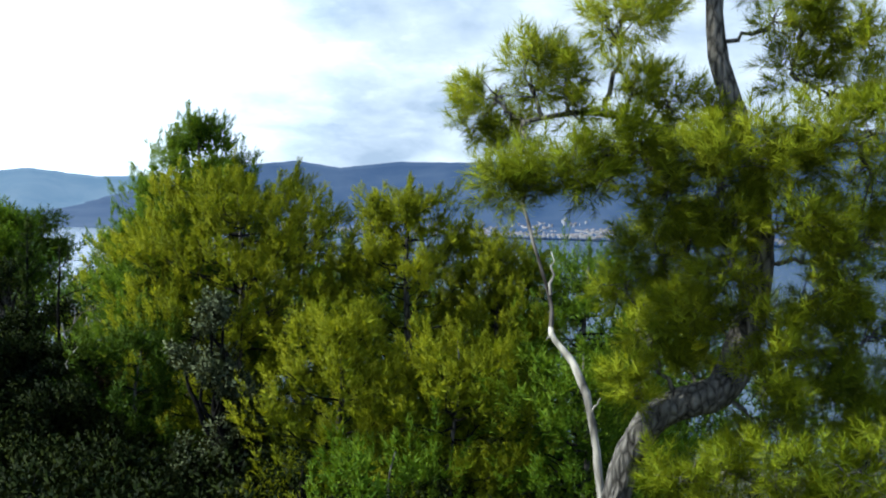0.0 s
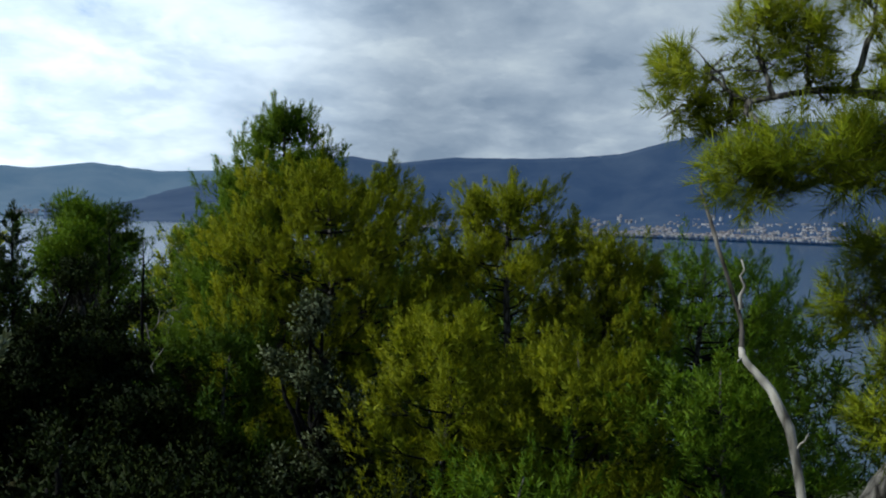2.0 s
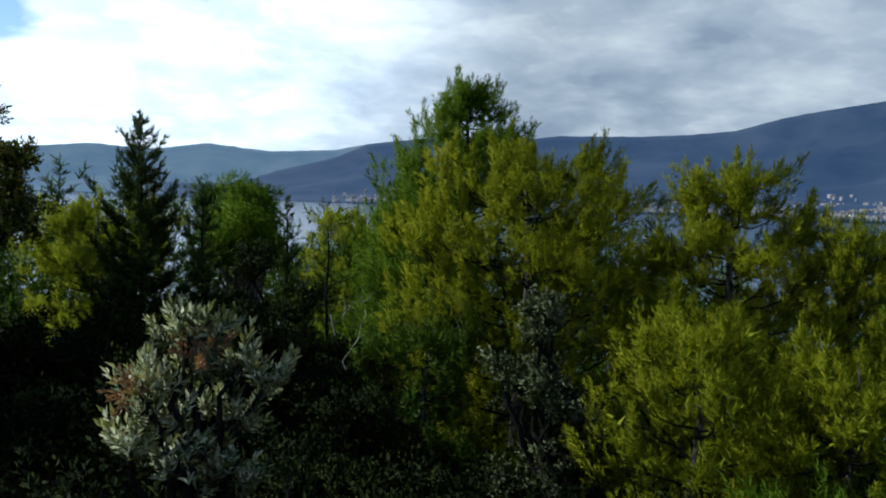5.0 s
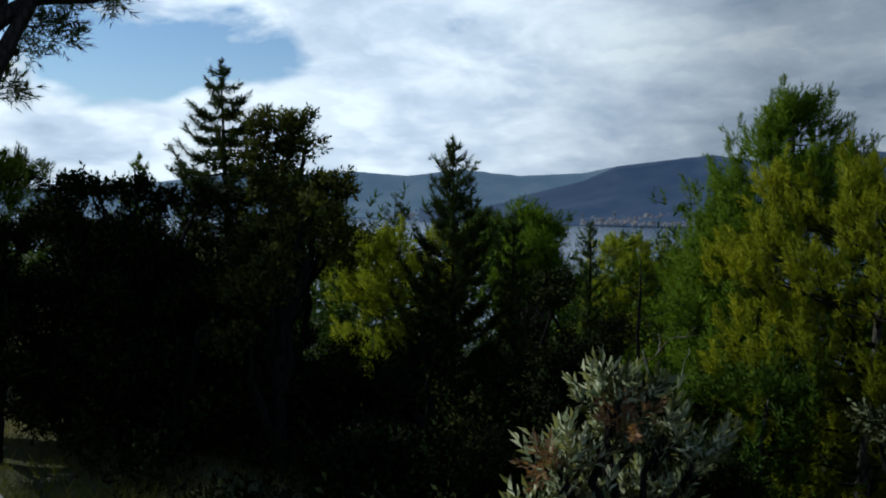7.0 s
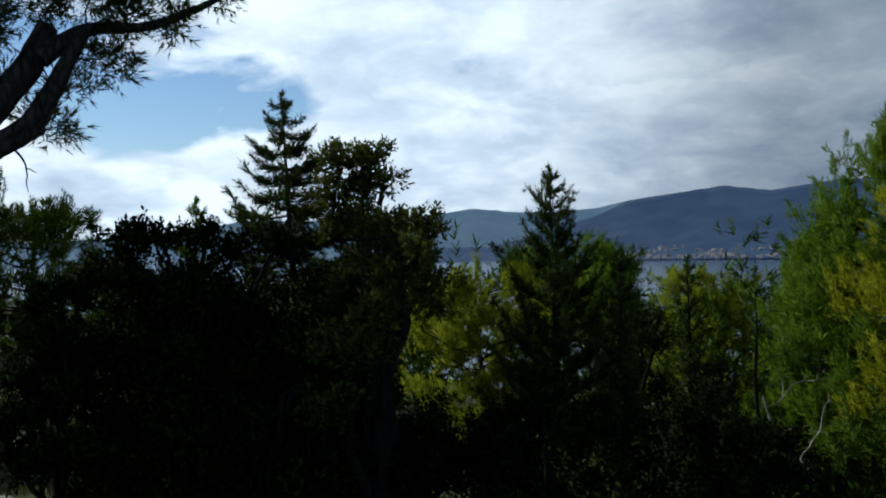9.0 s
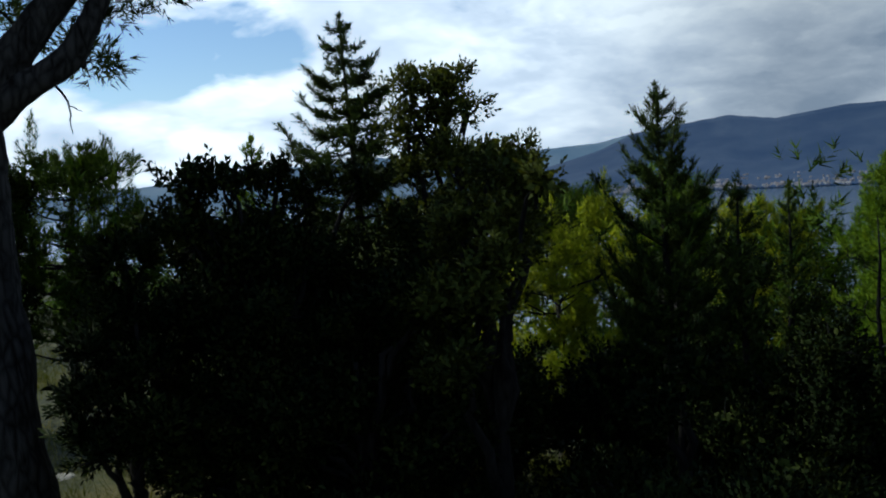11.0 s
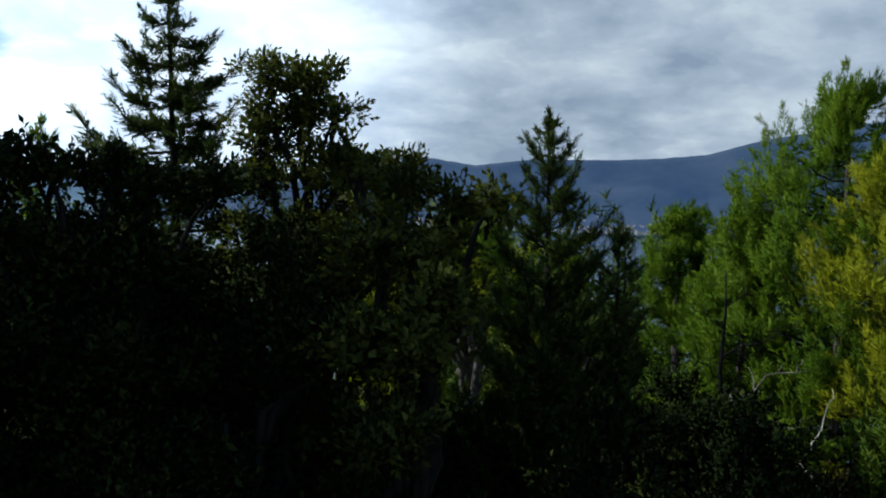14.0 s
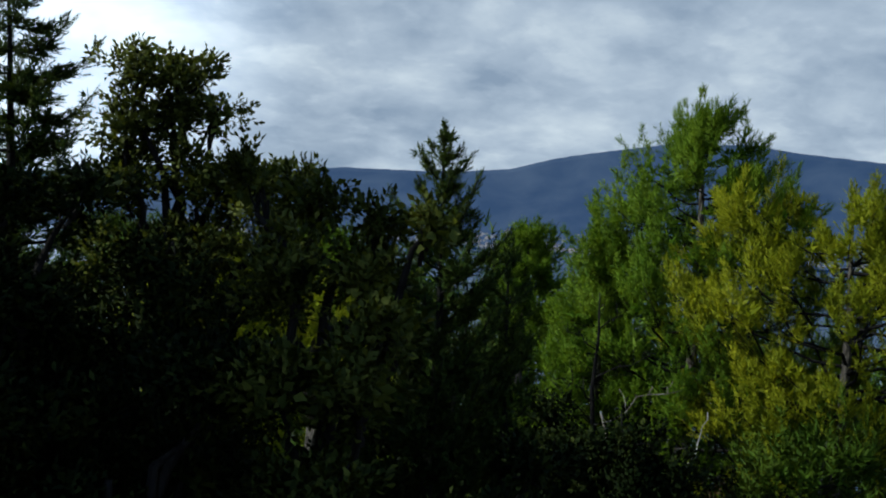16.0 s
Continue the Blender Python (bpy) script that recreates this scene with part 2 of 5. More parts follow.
def quads_to_tris(f):
    a, b = f[:, [0, 1, 2]], f[:, [0, 2, 3]]
    b = b[(b[:, 1] != b[:, 2])]
    return np.vstack([a, b])


class Wood:
    """Collects tubes into one mesh."""
    def __init__(self):
        self.v, self.f, self.n = [], [], 0

    def add(self, points, radii, sides=6, rng=None, rough=0.0):
        v, f = tube(points, radii, sides, rng, rough)
        self.v.append(v); self.f.append(quads_to_tris(f) + self.n); self.n += len(v)

    def make(self, name, mat, parent, label=""):
        ob = mesh_object(name, np.vstack(self.v), np.vstack(self.f), mat, parent, label, smooth=True)
        return tagged(ob, kind="stuff") if name == "branchwork" else ob


def bend(a, b, sag, rng, n=7, wobble=0.04):
    """A limb from a to b that bows by sag (up when positive) and wanders a little."""
    a, b = np.asarray(a, float), np.asarray(b, float)
    s = np.linspace(0, 1, n)[:, None]
    p = a + (b - a) * s
    size = np.linalg.norm(b - a)
    p[:, 2] += sag * size * (np.sin(s[:, 0] * math.pi))
    w = rng.normal(0, wobble * size, (n, 3)); w[0] = w[-1] = 0
    return p + w


def unit(v):
    return v / (np.linalg.norm(v, axis=-1, keepdims=True) + 1e-9)


def needle_shoot(rng, count=34, length=0.22, needle=0.085, width=0.0035, open_angle=48):
    """A pine shoot: needles all round an axis, thick towards its end."""
    s = rng.random(count) ** 0.75
    a = rng.random(count) * 2 * math.pi
    tilt = np.radians(open_angle * (1.15 - 0.8 * s) + rng.normal(0, 9, count))
    d = np.stack([np.cos(a) * np.sin(tilt), np.sin(a) * np.sin(tilt), np.cos(tilt)], 1)
    base = np.stack([0 * s, 0 * s, s * length], 1)
    side = unit(np.cross(d, rng.normal(0, 1, (count, 3)))) * width
    tip = base + d * needle * rng.uniform(0.75, 1.2, (count, 1))
    v = np.stack([base - side, base + side, tip], 1).reshape(-1, 3)
    return v, np.arange(count * 3).reshape(-1, 3)


def leaf_sprig(rng, count=9, length=0.14, leaf=0.045, width=0.011, open_angle=55):
    """A twig end with two-faced folded leaves."""
    s = np.linspace(0.1, 1, count)
    a = np.arange(count) * 2.4 + rng.random() * 6
    tilt = np.radians(open_angle * (1.2 - 0.75 * s) + rng.normal(0, 8, count))
    d = np.stack([np.cos(a) * np.sin(tilt), np.sin(a) * np.sin(tilt), np.cos(tilt)], 1)
    base = np.stack([0 * s, 0 * s, s * length], 1)
    side = unit(np.cross(d, rng.normal(0, 1, (count, 3))))
    up = np.cross(side, d)
    ln = leaf * rng.uniform(0.7, 1.25, (count, 1))
    mid = base + d * ln * 0.5
    v = np.stack([base, mid - side * width + up * 0.15 * ln, base + d * ln, mid + side * width + up * 0.15 * ln], 1).reshape(-1, 3)
    i = np.arange(count)[:, None] * 4
    return v, np.vstack([i + [[0, 1, 2]], i + [[0, 2, 3]]])


def scale_spray(rng, count=16, length=0.2, blade=0.075, width=0.0065):
    """A flat, feathered cypress spray."""
    s = np.linspace(0.05, 1, count)
    sgn = np.where(np.arange(count) % 2, 1, -1)
    tilt = np.radians(42 * (1.1 - 0.7 * s)) * sgn
    d = np.stack([np.sin(tilt), rng.normal(0, 0.22, count), np.cos(tilt)], 1)
    d = unit(d)
    base = np.stack([0 * s, 0 * s, s * length], 1)
    side = unit(np.cross(d, rng.normal(0, 1, (count, 3)) + np.array([0, 1.2, 0]))) * width
    ln = blade * rng.uniform(0.7, 1.2, (count, 1)) * (1.2 - 0.6 * s[:, None])
    v = np.stack([base - side, base + side, base + d * ln], 1).reshape(-1, 3)
    return v, np.arange(count * 3).reshape(-1, 3)


def scatter(templates, at, way, size, rng, facing=None):
    """Templates set at the places, their axes along way, scaled by size: vertices and triangles.
    facing: the outward side of the tuft at each place, which softens the shading of its leaves."""
    at, way = np.asarray(at, float), unit(np.asarray(way, float))
    ref = unit(rng.normal(0, 1, way.shape))
    x = unit(np.cross(way, ref)); y = np.cross(way, x)
    pick = rng.integers(0, len(templates), len(at))
    vs, fs, ns, total = [], [], [], 0
    for k, (tv, tf) in enumerate(templates):
        w = np.where(pick == k)[0]
        if not len(w):
            continue
        t = tv[None] * np.asarray(size)[w, None, None]
        v = at[w, None] + t[..., 0:1] * x[w, None] + t[..., 1:2] * y[w, None] + t[..., 2:3] * way[w, None]
        vs.append(v.reshape(-1, 3))
        if facing is not None:
            spread = t[..., 0:1] * x[w, None] + t[..., 1:2] * y[w, None]
            ns.append(unit(facing[w, None] + 0.45 * unit(spread)).reshape(-1, 3))
        fs.append((tf[None] + (np.arange(len(w)) * len(tv))[:, None, None]).reshape(-1, 3) + total)
        total += len(w) * len(tv)
    if facing is not None:
        return np.vstack(vs), np.vstack(fs), np.vstack(ns)
    return np.vstack(vs), np.vstack(fs)


RNG = np.random.default_rng(7)
SHOOTS = [needle_shoot(RNG, 9, 0.16, 0.095, 0.0076, 62) for _ in range(6)]
NEAR_SHOOTS = [needle_shoot(RNG, 40, 0.11, 0.076, 0.002, 72) for _ in range(5)]
FAR_SHOOTS = [needle_shoot(RNG, 11, 0.2, 0.13, 0.012, 70) for _ in range(3)]
SPRIGS = [leaf_sprig(RNG, 5, 0.1, 0.047, 0.0128) for _ in range(6)]
FINE_SHOOTS = [needle_shoot(RNG, 10, 0.13, 0.085, 0.0056, 50) for _ in range(6)]
LEAF_CORES = [leaf_sprig(RNG, 6, 0.11, 0.082, 0.026, 75) for _ in range(3)]
CORES = [needle_shoot(RNG, 8, 0.14, 0.12, 0.022, 80) for _ in range(3)]
SHRUB_SPRIGS = [leaf_sprig(RNG, 6, 0.15, 0.062, 0.015) for _ in range(4)]
BIG_SPRIGS = [leaf_sprig(RNG, 13, 0.16, 0.06, 0.0095, 52) for _ in range(4)]
SPRAYS = [scale_spray(RNG, 10, 0.2, 0.1, 0.0105) for _ in range(4)]


def ground_z(x, y):
    """Height of the hillside: a shelf below the terrace wall, then down to the sea."""
    d = y + 0.51 * x - 1.3                       # metres out from the wall
    d = d / 1.12
    return -1.0 - 0.25 * max(0.0, d - 3.0)


def thing(name, x, y, z, label, category, group="", kind=""):
    e = new(name)
    e.location = (x, y, z)
    return tagged(e, label=label, category=category, group=group, kind=kind)


def in_ball(n, rng, power=0.45):
    d = unit(rng.normal(0, 1, (n, 3)))
    return d * (rng.random((n, 1)) ** power)


def clump_points(centre, radius, n, rng, lift=0.7, squash=0.75):
    """Shoot places and directions for one irregular clump, made of smaller tufts."""
    m = max(5, int(6 + radius * 26))
    subs = centre + in_ball(m, rng, 0.42) * radius * [0.95, 0.95, 0.95 * squash]
    fat = rng.uniform(0.16, 0.42, m)
    pick = rng.choice(m, n, p=fat ** 2 / np.sum(fat ** 2))
    off = in_ball(n, rng, 0.45)
    at = subs[pick] + off * (fat[pick] * radius)[:, None] * [1, 1, 0.8]
    way = unit(at - centre) * 0.6 + off * 0.5 + np.array([0, 0, lift]) + rng.normal(0, 0.25, (n, 3))
    return at, way, unit(unit(at - centre) * 0.7 + off * 0.9 + np.array([0, 0, 0.15]))


def young_pine(x, y, top, profile, label, mat=None, seed=1, density=1.0, templates=None, base_frac=0.06, group="", spire=1.0, lean=(0.0, 0.0), crown_name="crown", inner=None):
    """A young bushy pine: rising boughs, each ending in a dome of upright, brush-like plumes."""
    rng = np.random.default_rng(seed)
    mat = mat or PINE_SUN
    templates = templates or SHOOTS
    z0 = ground_z(x, y)
    height = top - z0
    root = thing("pine_tree", x, y, z0, label, "tree", group)
    wood, s = Wood(), np.linspace(0, 1, 10)
    stem = np.stack([lean[0] * s + 0.05 * np.sin(s * 7 + seed), lean[1] * s + 0.05 * np.cos(s * 5 + seed), s * (height - 0.15) - 0.15], 1)
    stem[0, :2] = 0
    wood.add(stem, 0.02 * height * (1 - 0.93 * s) + 0.004, 9, rng, 0.05)
    wood.make("trunk", BARK, root)
    limbs, at, way, size, face, core = Wood(), [], [], [], [], []

    def plume(foot, axis, tall, wide, centre, span, out):
        n = max(6, int(27 * density * rng.uniform(0.8, 1.25) * (0.55 + tall)))
        t = rng.random(n) ** 0.85
        q = rng.normal(0, 1, (n, 3)); q -= axis * (q @ axis)[:, None]
        q = unit(q) * (rng.random((n, 1)) ** 0.6) * wide * (1.05 - 0.8 * t[:, None])
        p = foot + axis * (t * tall)[:, None] + q
        at.append(p)
        way.append(axis + q / wide * 0.65 + rng.normal(0, 0.14, (n, 3)))
        size.append(rng.uniform(0.75, 1.15, n) * (1.0 - 0.25 * t))
        face.append(unit((p - centre) / span * 0.75 + q / wide * 0.45 + out * 0.4 + np.array([0, 0, 0.2])))

    turn = rng.random() * 6
    for h in np.arange(base_frac * height, height - 0.3, 0.3):
        frac = h / height
        reach = np.interp(1 - frac, *zip(*profile))
        for k in range(3 + int(2.0 * reach) + 3 * (frac > 0.68)):
            turn += 2.4 + rng.normal(0, 0.25)
            out = np.array([math.cos(turn), math.sin(turn), 0])
            r = reach * (rng.uniform(0.78, 1.08) if rng.random() < 0.72 else rng.uniform(0.3, 0.7))
            z = h + rng.uniform(-0.13, 0.13)
            low = max(0.12, z - rng.uniform(0.3, 0.65) * r)
            i = low / height
            o = np.array([np.interp(i, s, stem[:, 0]), np.interp(i, s, stem[:, 1]), low])
            tipp = np.array([np.interp(frac, s, stem[:, 0]), np.interp(frac, s, stem[:, 1]), min(z, height - 0.4)]) + out * r
            path = bend(o, tipp, -0.1, rng, 6, 0.03)
            limbs.add(path, np.linspace(0.008 + 0.01 * r, 0.004, 6), 4)
            span = 0.13 + 0.12 * min(r, 1.8)
            centre = tipp - out * span * 0.5
            for _ in range(int(2 + 2.5 * min(r, 1.9) + rng.random())):
                d, g = rng.random() ** 0.6, rng.random() * 2 * math.pi
                foot = centre + np.array([math.cos(g) * d, math.sin(g) * d, -0.55 * d * d]) * span * 1.25 - [0, 0, 0.12]
                axis = unit(0.4 * out + 0.3 * np.array([math.cos(g) * d, math.sin(g) * d, 0]) + np.array([0, 0, 1.0]) + rng.normal(0, 0.1, 3))
                plume(foot, axis, rng.uniform(0.28, 0.5) * (0.75 + 0.25 * spire), rng.uniform(0.07, 0.115), centre - [0, 0, 0.1], span, out)
                limbs.add(np.array([path[3], (path[3] + foot) / 2 - [0, 0, 0.02], foot]), [0.005, 0.004, 0.003], 3)
            if frac > 0.4 and rng.random() < 0.35 * spire:               # a candle over the bough
                plume(tipp, unit(np.array([0, 0, 1.0]) + rng.normal(0, 0.08, 3)), rng.uniform(0.38, 0.6), 0.055, tipp - [0, 0, 0.2], 0.3, out)
            for t in (0.5, 0.75):                                          # shorter tufts along the bough
                c = np.array([np.interp(t, np.linspace(0, 1, 6), path[:, j]) for j in range(3)]) + rng.normal(0, 0.06, 3)
                plume(c, unit(0.5 * out + np.array([0, 0, 0.8]) + rng.normal(0, 0.3, 3)), 0.22, 0.09, c - [0, 0, 0.1], 0.25, out * 0.5)
            core.append(centre + in_ball(6, rng, 0.6) * span * 0.7 - [0, 0, 0.1])
            core.append(path[2:5] + rng.normal(0, 0.06, (3, 3)))
    for dz, wide in ((0.75, 0.13), (0.5, 0.08)):
        plume(stem[-1] + [0, 0, 0.1 - dz], np.array([0, 0, 1.0]), dz, wide, stem[-1] - [0, 0, dz], 0.4, np.array([0, 0, 0.2]))
    limbs.make("branchwork", SHADED_DARK_BARK, root)
    v, f, nr = scatter(templates, np.vstack(at), np.vstack(way), np.concatenate(size), rng, np.vstack(face))
    mesh_object(crown_name, v, f, mat, root, normals=nr)
    core = np.vstack(core)
    v, f = scatter(CORES, core, rng.normal(0, 0.4, core.shape) + [0, 0, 0.6], rng.uniform(0.7, 1.1, len(core)), rng)
    mesh_object("inner_foliage", v, f, inner or mat, root)
    return root


def spire_conifer(x, y, top, profile, label, seed=1, rise=0.6, density=1.0, mat=None, name="cypress_tree", group="", base_frac=0.04, templates=None, lean=0.0, step=0.15, curl=0.0, arms=(2, 4), fat=1.0):
    """A dark conifer of separate feathered arms: rise lifts the arms, curl turns their ends up; fat swells the foliage."""
    rng = np.random.default_rng(seed)
    z0 = ground_z(x, y)
    height = top - z0
    root = thing(name, x, y, z0, label, "tree", group)
    s = np.linspace(0, 1, 9)
    stem = np.stack([0.03 * np.sin(s * 6 + seed) + lean * s ** 4, 0.03 * np.cos(s * 4), s * height - 0.15], 1)
    stem[0, :2] = 0
    wood = Wood()
    wood.add(stem, 0.017 * height * (1 - 0.95 * s) + 0.004, 8, rng, 0.05)
    wood.make("trunk", SHADED_DARK_BARK, root)
    limbs, at, way, size, face, core = Wood(), [], [], [], [], []

    def feather(path, n, wide, out, scale):
        """Sprays packed close round one arm, thick at its foot, pointed at its end."""
        t = rng.beta(1.25, 1.0, n)
        u = np.linspace(0, 1, len(path))
        p = np.stack([np.interp(t, u, path[:, i]) for i in range(3)], 1)
        ahead = np.stack([np.interp(np.minimum(1, t + 0.15), u, path[:, i]) for i in range(3)], 1)
        behind = np.stack([np.interp(np.maximum(0, t - 0.15), u, path[:, i]) for i in range(3)], 1)
        spread = (wide * (1.1 - 0.75 * t))[:, None]
        off = in_ball(n, rng, 0.6) * spread
        at.append(p + off)
        way.append(unit(ahead - behind) * 0.9 + off / spread * 0.55 + [0, 0, 0.25 * (rise > 0.2)] + rng.normal(0, 0.15, (n, 3)))
        size.append(rng.uniform(0.6, 1.1, n) * scale * (1 - 0.3 * t))
        face.append(unit(off / spread * 1.0 + out * 0.5 + np.array([0, 0, 0.3])))
        core.append(p[: n // 7])

    turn = rng.random() * 6
    for h in np.arange(base_frac * height, height - 0.12, step):
        frac = h / height
        reach = np.interp(1 - frac, *zip(*profile))
        for k in range(rng.integers(*arms) + int(0.9 * reach)):
            turn += 2.4 + rng.normal(0, 0.35)
            out = np.array([math.cos(turn), math.sin(turn), 0])
            r = max(0.05, reach * rng.uniform(0.6, 1.15))
            o = np.array([np.interp(frac, s, stem[:, 0]), np.interp(frac, s, stem[:, 1]), h - rise * r * 0.5])
            o[2] = max(0.1, o[2])
            u = np.linspace(0, 1, 7)[:, None]
            climb = (rise + rng.normal(0, 0.1)) * r
            path = o + out * r * u + np.array([0, 0, 1.0]) * (climb * u + curl * r * (u ** 3 - 0.55 * u)) + rng.normal(0, 0.012 * r, (7, 3)) * u
            limbs.add(path, np.linspace(0.006 + 0.008 * r, 0.003, 7), 4)
            n = int((12 + 62 * r) * density)
            feather(path, n, (0.035 + 0.05 * min(r, 1.2)) * fat, out, min(0.85, 0.45 + 0.35 * r))
            side = np.array([-out[1], out[0], 0])
            for sgn in (-1, 1) if r > 0.28 else ():
                for w in (0.35, 0.62):
                    c = path[int(w * 6)]
                    tip = c + (out * 0.75 + side * sgn * 0.75 + [0, 0, rise * 0.7 + curl * 0.3]) * r * rng.uniform(0.25, 0.42) * (1.25 - w)
                    twig = bend(c, tip, -0.08, rng, 4, 0.03)
                    limbs.add(twig, np.linspace(0.006, 0.003, 4), 3)
                    feather(twig, int((5 + 34 * r) * density * 0.5), (0.03 + 0.035 * min(r, 1.2)) * fat, unit(out + side * sgn * 0.6), min(0.75, 0.4 + 0.3 * r))
    q = np.linspace(0, 1, 4)[:, None]
    tip = stem[-1] + [0, 0, 0.12]
    feather((stem[-2] * 0.4 + stem[-1] * 0.6) * (1 - q) + tip * q, int(46 * density), 0.045 * fat, np.array([0, 0, 0.3]), 0.45)
    limbs.make("branchwork", SHADED_DARK_BARK, root)
    v, f, nr = scatter(templates or SPRAYS, np.vstack(at), np.vstack(way), np.concatenate(size), rng, np.vstack(face))
    mesh_object("crown", v, f, mat or CYPRESS, root, normals=nr)
    core = np.vstack(core)
    hh = rng.random(int(40 * height)) ** 1.4 * 0.8
    rr = np.interp(1 - hh, *zip(*profile)) * 0.4 * rng.random(len(hh)) ** 0.5
    aa = rng.random(len(hh)) * 2 * math.pi
    inner = np.stack([np.interp(hh, s, stem[:, 0]) + rr * np.cos(aa), np.interp(hh, s, stem[:, 1]) + rr * np.sin(aa), hh * height], 1)
    core = np.vstack([core, inner])
    v, f = scatter(CORES, core, rng.normal(0, 0.5, core.shape) + [0, 0, 0.5], np.concatenate([np.full(len(core) - len(hh), 0.42), rng.uniform(0.5, 0.9, len(hh))]), rng)
    mesh_object("inner_foliage", v, f, mat or CYPRESS, root)
    return root


def clump_tree(name, x, y, clumps, label, mat, templates, bark, seed=1, per=900, trunk=0.16, fork=0.45, lift=0.5, category="tree", group="", z0=None, squash=0.75, power=2.0, twigs=7, inner=False, cores=110):
    """A broad tree: limbs run from the stem to each clump (dx, dy, z, radius) of leaves."""
    rng = np.random.default_rng(seed)
    z0 = ground_z(x, y) if z0 is None else z0
    root = thing(name, x, y, z0, label, category, group)
    top = max(c[2] for c in clumps) - z0
    s = np.linspace(0, 1, 8)
    cx, cy = np.mean([c[0] for c in clumps]) * 0.4, np.mean([c[1] for c in clumps]) * 0.4
    stem = np.stack([cx * s + 0.04 * np.sin(5 * s), cy * s, s * top * 0.8 - 0.15], 1)
    wood = Wood()
    wood.add(stem, trunk * (1 - 0.8 * s), 10, rng, 0.06)
    wood.make("trunk", bark, root)
    limbs, at, way, size, face = Wood(), [], [], [], []
    for dx, dy, z, r in clumps:
        c = np.array([dx, dy, z - z0])
        h = min(0.95, fork * rng.uniform(0.7, 1.3) * c[2] / (top * 0.8))
        o = np.array([np.interp(h, s, stem[:, i]) for i in range(3)])
        limbs.add(bend(o, c, 0.05, rng, 7, 0.04), np.linspace(0.03 + trunk * 0.25, 0.01, 7), 5)
        for _ in range(twigs):
            e = c + in_ball(1, rng)[0] * r * 0.9
            limbs.add(bend(c - (c - o) * 0.15 * rng.random(), e, 0.03, rng, 4, 0.05), np.linspace(0.012, 0.004, 4), 4)
        n = int(per * r ** power) + 14
        p, w, fc = clump_points(c, r, n, rng, lift, squash)
        at.append(p); way.append(w); face.append(unit(fc + 0.5 * unit(np.array([dx, dy, 0.3]))))
        size.append(rng.uniform(0.7, 1.25, n))
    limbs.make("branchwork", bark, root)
    v, f, nr = scatter(templates, np.vstack(at), np.vstack(way), np.concatenate(size), rng, np.vstack(face))
    mesh_object("crown", v, f, mat, root, normals=nr)
    if inner:
        core = np.vstack([np.array([dx, dy, z - z0]) + in_ball(int(cores * r) + 2, rng, 0.6) * r * 0.55 for dx, dy, z, r in clumps])
        v, f = scatter(LEAF_CORES, core, rng.normal(0, 1, core.shape), rng.uniform(0.7, 1.1, len(core)), rng)
        mesh_object("inner_foliage", v, f, mat, root)
    return root


# ---- the large structure: hillside, sea, far shore ----
def soil_material():
    m, n, l, b, out = material("dry_hillside_soil", 0.95)
    co = n("ShaderNodeTexCoord")
    a = n("ShaderNodeTexNoise", Scale=0.7, Detail=6.0, Roughness=0.65)
    c = n("ShaderNodeTexNoise", Scale=9.0, Detail=5.0, Roughness=0.7)
    l(co.outputs["Object"], a.inputs["Vector"]); l(co.outputs["Object"], c.inputs["Vector"])
    col = ramp(n("ShaderNodeValToRGB"), (0.36, (0.018, 0.024, 0.008)), (0.52, (0.045, 0.05, 0.009)), (0.68, (0.11, 0.096, 0.03)))
    mx = n("ShaderNodeMath"); mx.operation = "MULTIPLY_ADD"; mx.inputs[1].default_value = 0.35
    l(c.outputs["Fac"], mx.inputs[0])
    sub = n("ShaderNodeMath"); sub.operation = "SUBTRACT"; sub.inputs[1].default_value = 0.17
    l(a.outputs["Fac"], sub.inputs[0]); l(sub.outputs[0], mx.inputs[2])
    l(mx.outputs[0], col.inputs[0]); l(col.outputs[0], b.inputs["Base Color"])
    bp = n("ShaderNodeBump", Strength=0.6, Distance=0.06)
    l(c.outputs["Fac"], bp.inputs["Height"]); l(bp.outputs[0], b.inputs["Normal"])
    return m


def sea_material():
    m, n, l, b, out = material("bay_water", 0.22)
    b.inputs["Base Color"].default_value = (0.01, 0.042, 0.09, 1)
    b.inputs["IOR"].default_value = 1.33
    co = n("ShaderNodeTexCoord")
    w = n("ShaderNodeTexNoise", Scale=0.02, Detail=5.0, Roughness=0.6)
    l(co.outputs["Object"], w.inputs["Vector"])
    bp = n("ShaderNodeBump", Strength=0.12, Distance=3.0)
    l(w.outputs["Fac"], bp.inputs["Height"]); l(bp.outputs[0], b.inputs["Normal"])
    return m


def far_land_material(name, dark, light, haze_glow, scale=0.004):
    """Land kilometres away: dull woods and rock, lit haze put on as emission."""
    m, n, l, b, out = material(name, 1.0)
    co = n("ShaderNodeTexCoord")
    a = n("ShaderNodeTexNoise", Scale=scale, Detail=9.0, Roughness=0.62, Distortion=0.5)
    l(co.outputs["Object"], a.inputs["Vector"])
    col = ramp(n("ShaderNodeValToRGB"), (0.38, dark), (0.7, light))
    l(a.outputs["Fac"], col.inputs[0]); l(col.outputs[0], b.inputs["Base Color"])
    b.inputs["Emission Color"].default_value = (*haze_glow, 1)
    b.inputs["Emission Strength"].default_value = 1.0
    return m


SEA_Z = -68.0


